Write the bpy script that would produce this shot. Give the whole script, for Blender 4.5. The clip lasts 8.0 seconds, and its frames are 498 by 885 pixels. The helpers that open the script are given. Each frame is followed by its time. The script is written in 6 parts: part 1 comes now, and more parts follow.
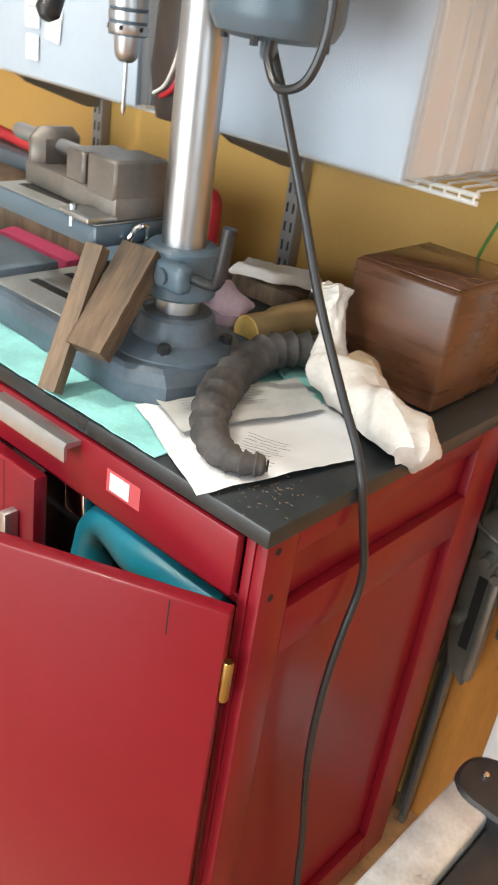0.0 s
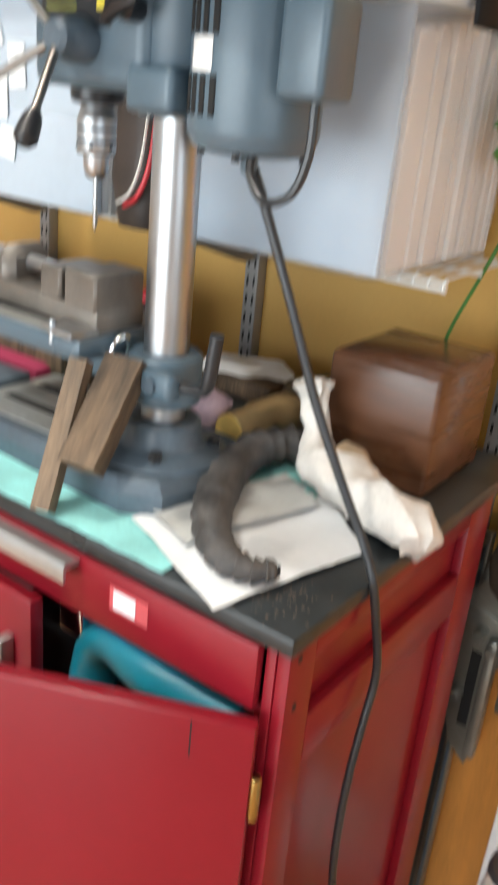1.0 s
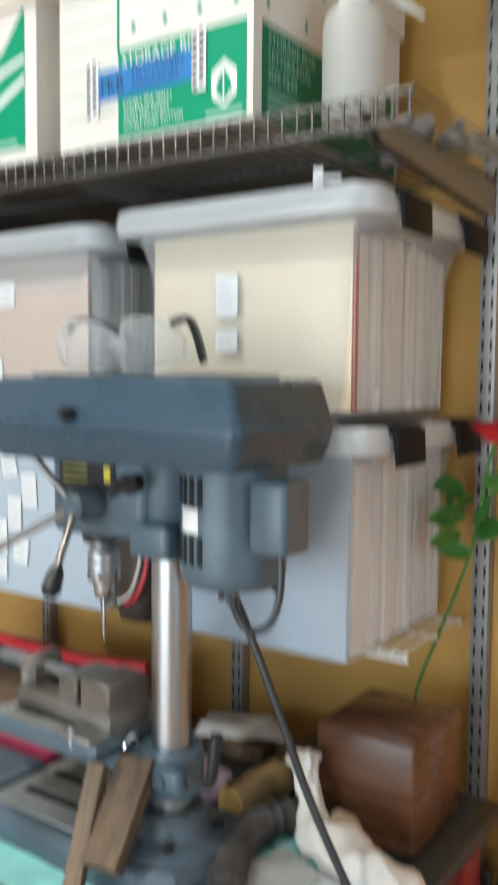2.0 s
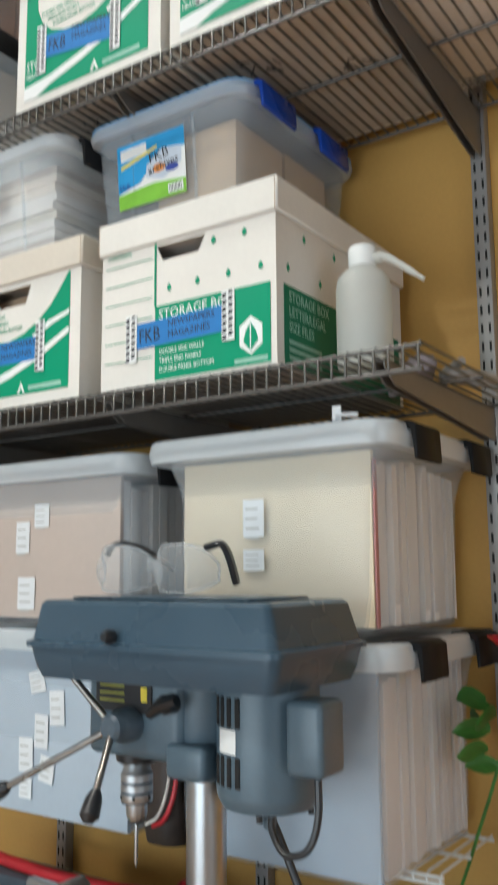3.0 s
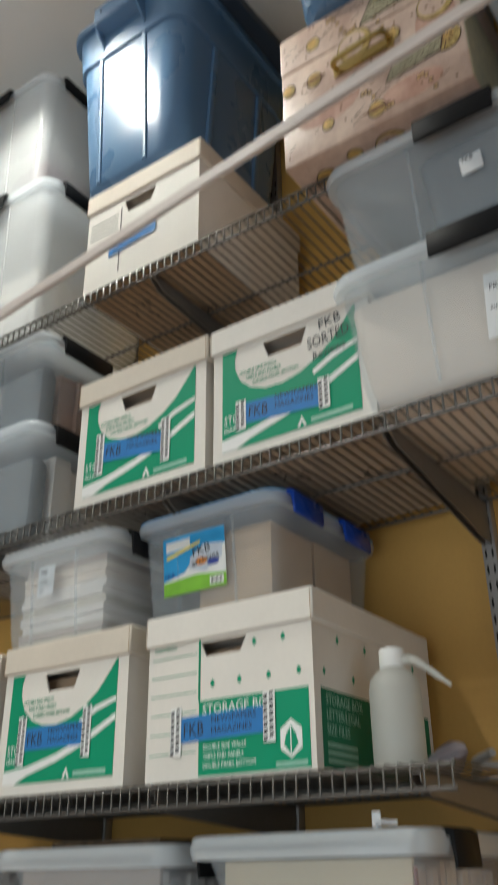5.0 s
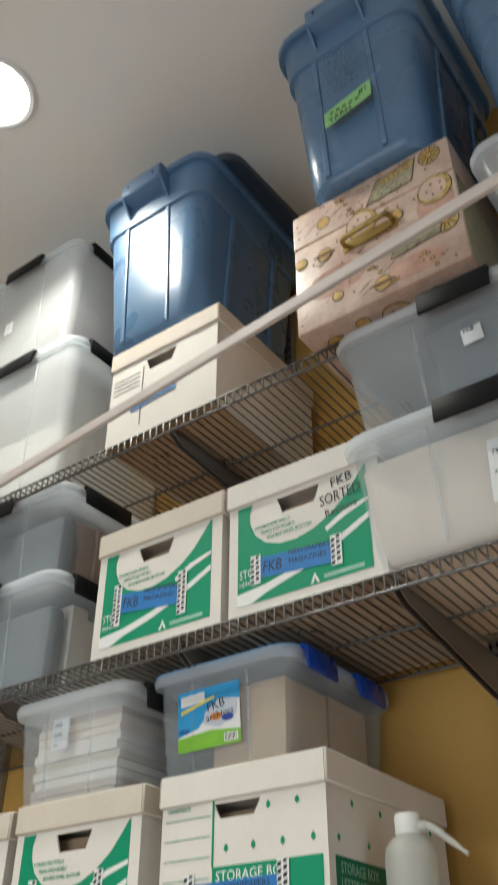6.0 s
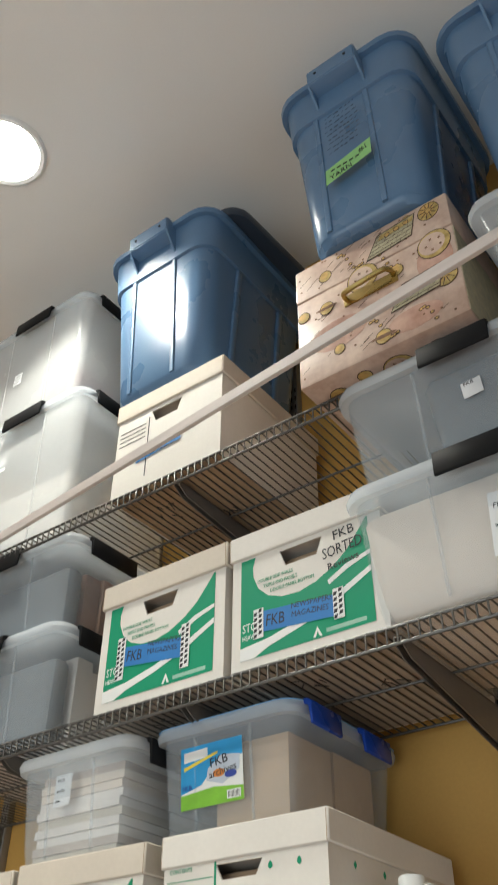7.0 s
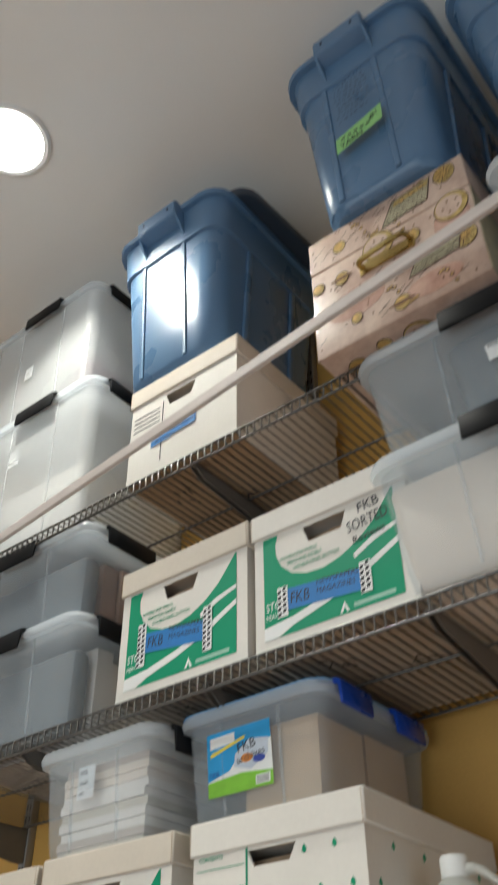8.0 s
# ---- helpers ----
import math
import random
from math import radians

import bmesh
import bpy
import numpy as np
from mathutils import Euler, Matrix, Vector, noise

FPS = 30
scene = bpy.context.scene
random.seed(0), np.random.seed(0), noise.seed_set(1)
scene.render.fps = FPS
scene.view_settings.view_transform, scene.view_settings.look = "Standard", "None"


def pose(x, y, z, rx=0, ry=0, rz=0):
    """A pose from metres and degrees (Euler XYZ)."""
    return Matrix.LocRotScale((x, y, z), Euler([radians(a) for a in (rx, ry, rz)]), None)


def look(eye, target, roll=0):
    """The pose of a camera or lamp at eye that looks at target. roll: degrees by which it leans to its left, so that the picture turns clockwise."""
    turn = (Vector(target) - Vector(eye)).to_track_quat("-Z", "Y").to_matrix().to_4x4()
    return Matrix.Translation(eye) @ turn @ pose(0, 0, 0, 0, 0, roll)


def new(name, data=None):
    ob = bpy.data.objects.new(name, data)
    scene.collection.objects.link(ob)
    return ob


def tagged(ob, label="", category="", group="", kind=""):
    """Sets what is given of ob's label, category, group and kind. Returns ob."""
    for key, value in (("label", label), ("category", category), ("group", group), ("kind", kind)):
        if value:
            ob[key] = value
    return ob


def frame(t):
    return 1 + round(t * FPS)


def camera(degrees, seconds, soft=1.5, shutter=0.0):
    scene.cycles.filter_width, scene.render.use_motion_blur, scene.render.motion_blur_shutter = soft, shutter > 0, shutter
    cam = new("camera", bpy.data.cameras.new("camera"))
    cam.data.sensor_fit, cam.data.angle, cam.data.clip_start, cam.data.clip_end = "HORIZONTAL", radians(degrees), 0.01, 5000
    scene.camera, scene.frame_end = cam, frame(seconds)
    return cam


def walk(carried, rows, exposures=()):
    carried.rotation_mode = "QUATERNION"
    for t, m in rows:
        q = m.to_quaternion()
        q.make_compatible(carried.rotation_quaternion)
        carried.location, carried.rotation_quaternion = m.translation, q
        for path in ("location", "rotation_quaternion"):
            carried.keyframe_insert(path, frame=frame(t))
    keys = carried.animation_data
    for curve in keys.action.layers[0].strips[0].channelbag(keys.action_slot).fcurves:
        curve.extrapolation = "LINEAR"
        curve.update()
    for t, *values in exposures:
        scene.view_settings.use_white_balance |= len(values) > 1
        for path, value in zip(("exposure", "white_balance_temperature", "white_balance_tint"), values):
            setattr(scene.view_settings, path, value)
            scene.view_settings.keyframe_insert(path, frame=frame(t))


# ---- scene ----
cam = camera(32.0, 8.0, soft=1.8, shutter=0.8)
PATH = [
    (0, (0.372, 0.401, 1.335), (-0.729, 1.787, 0.404), 8.6),
    (0.5, (0.351, 0.371, 1.344), (-0.694, 1.821, 0.446), 6.8),
    (1, (0.307, 0.374, 1.355), (-0.739, 1.897, 0.586), 5.5),
    (1.5, (0.348, 0.347, 1.46), (-0.768, 1.938, 1.006), 1.5),
    (2, (0.376, 0.25, 1.53), (-0.743, 1.902, 1.385), 0.5),
    (2.2, (0.385, 0.219, 1.54), (-0.736, 1.875, 1.539), -0.0),
    (3.3, (0.391, 0.125, 1.597), (-0.703, 1.759, 1.961), -0.7),
    (3.5, (0.409, 0.087, 1.63), (-0.672, 1.717, 2.05), -1.1),
    (4, (0.416, 0.051, 1.66), (-0.655, 1.635, 2.246), -1.0),
    (4.5, (0.438, 0.029, 1.68), (-0.614, 1.541, 2.457), -0.7),
    (5, (0.453, 0.006, 1.7), (-0.567, 1.471, 2.603), -0.7),
    (5.2, (0.458, -0.006, 1.71), (-0.541, 1.435, 2.672), -0.8),
    (6.3, (0.51, -0.057, 1.716), (-0.443, 1.227, 2.917), 0.5),
    (6.5, (0.516, -0.051, 1.723), (-0.437, 1.217, 2.94), 0.8),
    (7, (0.523, -0.055, 1.722), (-0.425, 1.199, 2.959), 0.5),
    (7.5, (0.514, -0.045, 1.716), (-0.413, 1.169, 3.007), -0.1),
    (8, (0.469, 0.005, 1.708), (-0.5, 1.231, 2.957), -0.6),
]
EXPOSURES = ((0.0, 1.12, 6300, 7), (0.5, 1.13, 6280, 7), (1.0, 1.06, 6200, 7), (1.5, 0.85, 5850, 3), (2.2, 0.42, 5850, 4), (3.5, 0.0, 5850, 3), (4.5, -0.44, 6100, 4), (5.2, -0.5, 6050, 3), (6.5, -0.2, 6250, 4), (7.0, -0.18, 6250, 4), (7.5, -0.14, 6200, 4), (8.0, -0.37, 6100, 4))
walk(cam, [(t, look(eye, target, roll)) for t, eye, target, roll in PATH], EXPOSURES)

# ---- world, daylight, lamps ----
CEIL = 3.97
world = bpy.data.worlds.new("world")
scene.world = world
world.use_nodes = True
sky = world.node_tree.nodes.new("ShaderNodeTexSky")
sky.sky_type, sky.sun_disc = "NISHITA", False
sky.sun_elevation, sky.sun_rotation = radians(40), radians(200)
world.node_tree.links.new(sky.outputs[0], world.node_tree.nodes["Background"].inputs[0])
world.node_tree.nodes["Background"].inputs[1].default_value = 0.08


def area_lamp(name, matrix, sx, sy, watts, colour):
    data = bpy.data.lights.new(name, "AREA")
    data.shape, data.size, data.size_y, data.energy, data.color = "RECTANGLE", sx, sy, watts, colour
    ob = new(name, data)
    ob.matrix_world = matrix
    return tagged(ob, kind="structure")


area_lamp("doorway_daylight", look((-0.5, -2.78, 1.2), (-0.5, 0, 1.6)), 3.2, 2.05, 70, (0.88, 0.95, 1.0))
area_lamp("window_daylight", look((2.58, -0.5, 1.6), (0, -0.5, 1.6)), 1.8, 1.3, 13, (0.82, 0.9, 1.0))


def can_lamp(name, x, y, watts, size=125):
    data = bpy.data.lights.new(name, "SPOT")
    data.energy, data.spot_size, data.spot_blend, data.shadow_soft_size, data.color = watts, radians(size), 0.35, 0.05, (1.0, 0.93, 0.82)
    ob = new(name, data)
    ob.matrix_world = look((x, y, CEIL - 0.03), (x, y, 0))
    return tagged(ob, kind="structure")


CAN = (-0.945, 0.69)
can_lamp("downlight_lamp", *CAN, 92)
FAR_CANS = ((-0.935, -1.0), (0.85, -1.0))
for (x, y), watts in zip(FAR_CANS, (130, 34)):
    can_lamp("downlight_lamp", x, y, watts)

# ---- materials ----
MATS = {}


def mat(name, col, rough=0.5, metal=0.0, var=0.12, scale=6.0, fine=70.0, bump=0.0, stretch=(1, 1, 1), col2=None, spec=0.5, rvar=0.1, coat=0.0):
    """A surface with two scales of variation in colour and gloss, and a fine relief."""
    if name in MATS:
        return MATS[name]
    m = bpy.data.materials.new(name)
    m.use_nodes = True
    nt = m.node_tree
    bsdf = nt.nodes["Principled BSDF"]
    tc = nt.nodes.new("ShaderNodeTexCoord")
    mp = nt.nodes.new("ShaderNodeMapping")
    mp.inputs["Scale"].default_value = stretch
    nt.links.new(tc.outputs["Object"], mp.inputs["Vector"])
    big, small = nt.nodes.new("ShaderNodeTexNoise"), nt.nodes.new("ShaderNodeTexNoise")
    for n, s, d in ((big, scale, 4), (small, fine, 3)):
        n.inputs["Scale"].default_value, n.inputs["Detail"].default_value = s, d
        nt.links.new(mp.outputs[0], n.inputs["Vector"])
    add = nt.nodes.new("ShaderNodeMath")
    add.operation = "MULTIPLY_ADD"
    add.inputs[1].default_value = 0.35
    nt.links.new(small.outputs[0], add.inputs[0])
    nt.links.new(big.outputs[0], add.inputs[2])
    ramp = nt.nodes.new("ShaderNodeValToRGB")
    ramp.color_ramp.elements[0].position, ramp.color_ramp.elements[1].position = 0.45, 0.92
    a = tuple(max(0.0, c * (1 - var)) for c in col)
    b = col2 if col2 else tuple(min(1.0, c * (1 + var)) for c in col)
    ramp.color_ramp.elements[0].color, ramp.color_ramp.elements[1].color = (*a, 1), (*b, 1)
    nt.links.new(add.outputs[0], ramp.inputs[0])
    nt.links.new(ramp.outputs[0], bsdf.inputs["Base Color"])
    mr = nt.nodes.new("ShaderNodeMapRange")
    mr.inputs[1].default_value, mr.inputs[2].default_value = 0.3, 0.7
    mr.inputs[3].default_value, mr.inputs[4].default_value = max(0.03, rough - rvar), min(1.0, rough + rvar)
    nt.links.new(big.outputs[0], mr.inputs[0])
    nt.links.new(mr.outputs[0], bsdf.inputs["Roughness"])
    bsdf.inputs["Metallic"].default_value = metal
    bsdf.inputs["Specular IOR Level"].default_value = spec
    bsdf.inputs["Coat Weight"].default_value = coat
    if bump:
        bp = nt.nodes.new("ShaderNodeBump")
        bp.inputs["Strength"].default_value, bp.inputs["Distance"].default_value = bump, 0.002
        nt.links.new(add.outputs[0], bp.inputs["Height"])
        nt.links.new(bp.outputs[0], bsdf.inputs["Normal"])
    MATS[name] = m
    return m


def clear_mat(name, tint, see, rough, body=(0.78, 0.8, 0.82)):
    """Milky see-through plastic: part of the light goes straight on, the rest scatters or reflects."""
    m = mat(name, body, rough, var=0.04, scale=5)
    nt = m.node_tree
    bsdf, out = nt.nodes["Principled BSDF"], nt.nodes["Material Output"]
    tr, tl = nt.nodes.new("ShaderNodeBsdfTransparent"), nt.nodes.new("ShaderNodeBsdfTranslucent")
    tr.inputs[0].default_value = (*tint, 1)
    tl.inputs[0].default_value = (*body, 1)
    m1, m2 = nt.nodes.new("ShaderNodeMixShader"), nt.nodes.new("ShaderNodeMixShader")
    m1.inputs[0].default_value, m2.inputs[0].default_value = 0.35, see
    nt.links.new(bsdf.outputs[0], m1.inputs[1])
    nt.links.new(tl.outputs[0], m1.inputs[2])
    nt.links.new(m1.outputs[0], m2.inputs[1])
    nt.links.new(tr.outputs[0], m2.inputs[2])
    nt.links.new(m2.outputs[0], out.inputs[0])
    return m


def glow(name, col, strength):
    m = bpy.data.materials.new(name)
    m.use_nodes = True
    b = m.node_tree.nodes["Principled BSDF"]
    b.inputs["Base Color"].default_value = (0.8, 0.8, 0.8, 1)
    b.inputs["Emission Color"].default_value, b.inputs["Emission Strength"].default_value = (*col, 1), strength
    return m


YELLOW = mat("yellow_wall_paint", (0.56, 0.325, 0.08), 0.55, var=0.08, scale=2.5, fine=140, bump=0.25)
WHITE_WALL = mat("white_wall_paint", (0.5, 0.48, 0.455), 0.7, var=0.04, scale=1.5, fine=160, bump=0.15)
CEILING = mat("ceiling_paint", (0.9, 0.885, 0.85), 0.6, var=0.03, scale=1.2, fine=200, bump=0.12)
FLOORM = mat("cork_floor", (0.48, 0.265, 0.12), 0.36, var=0.3, scale=22, fine=120, bump=0.1)
REDP = mat("red_paint", (0.2, 0.006, 0.014), 0.32, var=0.07, scale=3.5, fine=30, bump=0.03, rvar=0.04, spec=0.35)
# red darkened to stand for the shade inside the cabinet
REDIN = mat("shaded_interior", (0.05, 0.02, 0.02), 0.7)
BLACKTOP = mat("black_laminate", (0.022, 0.026, 0.028), 0.36, var=0.35, scale=9, fine=90, bump=0.05, rvar=0.12)
TEALMAT = mat("teal_mesh", (0.27, 0.6, 0.58), 0.7, var=0.2, scale=20, fine=240, bump=0.6)
CAST = mat("blue_grey_casting", (0.085, 0.125, 0.158), 0.34, var=0.1, scale=7, fine=220, bump=0.22)
CASTD = mat("worn_dark_casting", (0.075, 0.1, 0.125), 0.42, var=0.3, scale=9, fine=120, bump=0.25)
COVER = mat("belt_cover_plastic", (0.048, 0.08, 0.112), 0.27, var=0.08, scale=6, fine=260, bump=0.18, spec=0.35)
STEEL = mat("bright_steel", (0.45, 0.46, 0.47), 0.36, 1.0, var=0.08, scale=5, fine=40, stretch=(8, 8, 1))
MACH = mat("machined_table", (0.36, 0.36, 0.34), 0.4, 0.6, var=0.2, scale=14, fine=120, bump=0.1)
VISEM = mat("vise_iron", (0.17, 0.15, 0.13), 0.42, 0.5, var=0.25, scale=16, fine=140, bump=0.2)
BLACKP = mat("black_plastic", (0.018, 0.018, 0.02), 0.35, var=0.2)
# near-black that stands for the shade inside slots, holes and seams
DARK = mat("void_shade", (0.008, 0.008, 0.008), 0.8)
RUBBER = mat("cord_rubber", (0.022, 0.023, 0.025), 0.33, var=0.15)
CHROME = mat("chrome", (0.75, 0.75, 0.75), 0.12, 1.0, var=0.05)
BRUSHED = mat("brushed_handle", (0.5, 0.5, 0.49), 0.35, 0.8, var=0.1)
WALNUT = mat("walnut", (0.1, 0.042, 0.02), 0.3, var=0.28, scale=6, fine=60, bump=0.08, stretch=(1.2, 1.2, 9), col2=(0.145, 0.058, 0.026))
WALNUTTOP = mat("walnut_end", (0.075, 0.034, 0.02), 0.22, var=0.4, scale=5, fine=34, stretch=(1.5, 7, 1.5), col2=(0.2, 0.085, 0.042))
OLDWOOD = mat("old_wood", (0.09, 0.058, 0.035), 0.75, var=0.5, scale=9, fine=45, bump=0.8, stretch=(7, 7, 1), col2=(0.19, 0.125, 0.075))
RAWWOOD = mat("raw_wood", (0.165, 0.112, 0.07), 0.7, var=0.45, scale=9, fine=50, bump=0.6, stretch=(7, 7, 1), col2=(0.235, 0.16, 0.1))
MALLET = mat("yellow_wood", (0.3, 0.2, 0.09), 0.45, var=0.2, scale=12)
ORANGEWOOD = mat("orange_plywood", (0.6, 0.26, 0.06), 0.35, var=0.2, scale=3, fine=30, stretch=(8, 8, 1))
HORN = mat("dark_horn", (0.038, 0.032, 0.03), 0.62, var=0.45, scale=30, fine=170, bump=0.6, col2=(0.09, 0.08, 0.074))
PAPER = mat("white_paper", (0.75, 0.76, 0.77), 0.8, var=0.06, scale=12, fine=60)
GREYPRINT = mat("grey_print", (0.5, 0.5, 0.48), 0.8, var=0.12, scale=30, fine=200)
INK = mat("ink", (0.02, 0.02, 0.025), 0.6)
CLOTH = mat("white_cloth", (0.66, 0.62, 0.57), 0.9, var=0.16, scale=16, fine=200, bump=0.5)
CLOTHB = mat("stained_cloth", (0.42, 0.31, 0.2), 0.9, var=0.25, scale=20, fine=200, bump=0.5)
PINK = mat("pink_cloth", (0.5, 0.36, 0.4), 0.9, var=0.2, scale=20, fine=180, bump=0.5)
CARD = mat("white_cardboard", (0.74, 0.7, 0.64), 0.75, var=0.05, scale=7, fine=120, bump=0.1)
CARDD = mat("cream_cardboard", (0.64, 0.57, 0.48), 0.78, var=0.06, scale=7, fine=120, bump=0.1)
SHADECARD = mat("shaded_cardboard", (0.44, 0.38, 0.32), 0.8, var=0.12, scale=9)
KRAFT = mat("kraft_card", (0.4, 0.28, 0.18), 0.8, var=0.12)
GREEN = mat("green_print", (0.0, 0.27, 0.13), 0.6, var=0.05)
# GREEN again, darkened for the shaded side of a box
SHADEGREEN = mat("shaded_green_print", (0.0, 0.15, 0.07), 0.6, var=0.06)
BLUETAPE = mat("blue_tape", (0.03, 0.19, 0.5), 0.6, var=0.1, scale=20, bump=0.1)
GREENTAPE = mat("green_tape", (0.3, 0.6, 0.22), 0.6, var=0.1, scale=20)
BLUETOTE = mat("blue_tote", (0.105, 0.195, 0.33), 0.32, var=0.06, scale=5, fine=200, bump=0.1)
DARKTOTE = mat("dark_tote", (0.03, 0.045, 0.07), 0.4)
BLUECLIP = mat("blue_clip", (0.01, 0.055, 0.36), 0.3, var=0.08)
BLACKCLIP = mat("black_clip", (0.014, 0.014, 0.015), 0.55, var=0.15, spec=0.1)
WIRE = mat("grey_wire", (0.115, 0.108, 0.1), 0.4, 0.4, var=0.12)
WIREW = mat("white_wire", (0.68, 0.66, 0.62), 0.4, var=0.08)
STANDARD = mat("grey_standard", (0.33, 0.32, 0.31), 0.42, 0.4, var=0.1)
BRACKET = mat("bracket_steel", (0.19, 0.175, 0.16), 0.45, 0.3, var=0.12)
STICK = mat("pale_moulding", (0.6, 0.53, 0.49), 0.6, var=0.08, scale=10, stretch=(1, 6, 6))
CLEAR = clear_mat("clear_plastic", (0.98, 0.985, 0.99), 0.885, 0.14, (0.86, 0.9, 0.94))
THIN = clear_mat("thin_clear_plastic", (0.97, 0.98, 0.985), 0.82, 0.14, (0.85, 0.88, 0.92))
MILKY = clear_mat("milky_plastic", (0.97, 0.98, 0.985), 0.84, 0.18, (0.84, 0.89, 0.94))
FROST = clear_mat("frosted_plastic", (0.97, 0.98, 0.98), 0.62, 0.22, (0.95, 0.96, 0.96))
LIDC = clear_mat("lid_plastic", (0.93, 0.96, 1.0), 0.26, 0.12, (0.93, 0.97, 1.0))
CLEARLID = clear_mat("clear_lid_plastic", (0.97, 0.98, 0.99), 0.5, 0.1, (0.9, 0.94, 0.98))
GLASSY = clear_mat("goggle_plastic", (0.97, 0.97, 0.97), 0.72, 0.1)
BOTTLE = clear_mat("bottle_plastic", (0.9, 0.92, 0.9), 0.18, 0.4, (0.74, 0.74, 0.7))
CREAM = mat("cream_folder", (0.9, 0.74, 0.52), 0.7, var=0.04, scale=3)
MAUVE = mat("mauve_folder", (0.54, 0.45, 0.39), 0.7, var=0.06, scale=3)
SLATE = mat("slate_folder", (0.47, 0.53, 0.6), 0.7, var=0.06, scale=3)
PAPERS = mat("paper_edges", (0.85, 0.79, 0.74), 0.8, var=0.1, scale=4, fine=90, stretch=(1, 20, 1))
GREYSTUFF = mat("grey_papers", (0.17, 0.185, 0.195), 0.8, var=0.2, scale=5)
WARMWHITE = mat("warm_white_paper", (0.82, 0.71, 0.61), 0.8, var=0.05, scale=5)
MIDGREY = mat("mid_grey_papers", (0.56, 0.58, 0.59), 0.8, var=0.2, scale=5)
REDROSE = mat("red_petal", (0.5, 0.015, 0.03), 0.6, var=0.3, scale=30)
LEAF = mat("leaf_green", (0.045, 0.15, 0.02), 0.5, var=0.3, scale=30)
BRASS = mat("brass", (0.45, 0.33, 0.12), 0.28, 1.0, var=0.2)
TEALPL = mat("teal_plastic", (0.015, 0.28, 0.4), 0.35, var=0.12)
REDPL = mat("red_plastic", (0.5, 0.02, 0.03), 0.4, var=0.12)
PATTERN = mat("printed_pink_paper", (0.56, 0.37, 0.29), 0.42, var=0.2, scale=12, col2=(0.72, 0.56, 0.45))
GOLDPRINT = mat("gold_print", (0.5, 0.33, 0.08), 0.5, var=0.35, scale=60, col2=(0.7, 0.52, 0.2))
BROWNPRINT = mat("brown_print", (0.2, 0.1, 0.05), 0.5, var=0.3, scale=50)
GREYGOLD = mat("stone_print", (0.42, 0.38, 0.25), 0.5, var=0.25, scale=50)
ALU = mat("dull_aluminium", (0.24, 0.235, 0.205), 0.42, 0.7, var=0.2, scale=14)
SKYBLUE = mat("sky_print", (0.03, 0.3, 0.62), 0.5, var=0.1, scale=20)
LIMEPRINT = mat("lime_print", (0.22, 0.5, 0.04), 0.5, var=0.15, scale=20)
WHITEP = mat("white_print", (0.8, 0.8, 0.78), 0.6, var=0.04)

# ---- mesh helpers ----


def mesh_of(bm, name, smooth=38):
    me = bpy.data.meshes.new(name)
    bmesh.ops.recalc_face_normals(bm, faces=bm.faces)
    bm.to_mesh(me)
    bm.free()
    if smooth:
        me.polygons.foreach_set("use_smooth", [True] * len(me.polygons))
        me.set_sharp_from_angle(angle=radians(smooth))
    return me


ORIGIN = Vector((0.0, 0.0, 0.0))  # the zero of the group of things being built


def thing(name, loc, label, category, group="", rz=0.0, kind="", rx=0.0, ry=0.0):
    ob = new(name)
    ob.empty_display_size = 0.03
    ob.matrix_world = Matrix.Translation(ORIGIN) @ pose(*loc, rx, ry, rz)
    return tagged(ob, label, category, group, kind)


def part(name, bm, material, parent, label="", m=None, smooth=38):
    me = bm if isinstance(bm, bpy.types.Mesh) else mesh_of(bm, name, smooth)
    if not me.materials:
        me.materials.append(material)
    ob = new(name, me)
    if parent:
        ob.parent = parent
    if m is not None:
        ob.matrix_basis = m
    if label:
        tagged(ob, label)
    return ob


def solid(name, bm, material, label, category, group="", kind="", m=None, smooth=38):
    """A thing that is one mesh."""
    return tagged(part(name, bm, material, None, "", Matrix.Translation(ORIGIN) @ (m or Matrix()), smooth), label, category, group, kind)


def box(bm, x0, x1, y0, y1, z0, z1, bev=0.0, seg=2):
    vs = [bm.verts.new((x, y, z)) for x in (x0, x1) for y in (y0, y1) for z in (z0, z1)]
    fs = [bm.faces.new([vs[i] for i in q]) for q in ((0, 1, 3, 2), (4, 6, 7, 5), (0, 4, 5, 1), (2, 3, 7, 6), (0, 2, 6, 4), (1, 5, 7, 3))]
    if bev:
        es = list({e for f in fs for e in f.edges})
        bmesh.ops.bevel(bm, geom=es, offset=bev, segments=seg, affect="EDGES", profile=0.5)
    return bm


def B(x0, x1, y0, y1, z0, z1, bev=0.0, seg=2):
    return box(bmesh.new(), x0, x1, y0, y1, z0, z1, bev, seg)


def loft(bm, rings, cap0=True, cap1=True, closed=True):
    rows = [[bm.verts.new(p) for p in ring] for ring in rings]
    n = len(rows[0])
    for a, b in zip(rows, rows[1:]):
        for i in range(n if closed else n - 1):
            bm.faces.new((a[i], a[(i + 1) % n], b[(i + 1) % n], b[i]))
    if cap0:
        bm.faces.new(rows[0][::-1])
    if cap1:
        bm.faces.new(rows[-1])
    return bm


def rr(x0, x1, y0, y1, r, z, n=5):
    pts = []
    for cx, cy, a0 in ((x1 - r, y1 - r, 0), (x0 + r, y1 - r, 90), (x0 + r, y0 + r, 180), (x1 - r, y0 + r, 270)):
        for i in range(n + 1):
            a = radians(a0 + 90 * i / n)
            pts.append((cx + r * math.cos(a), cy + r * math.sin(a), z))
    return pts


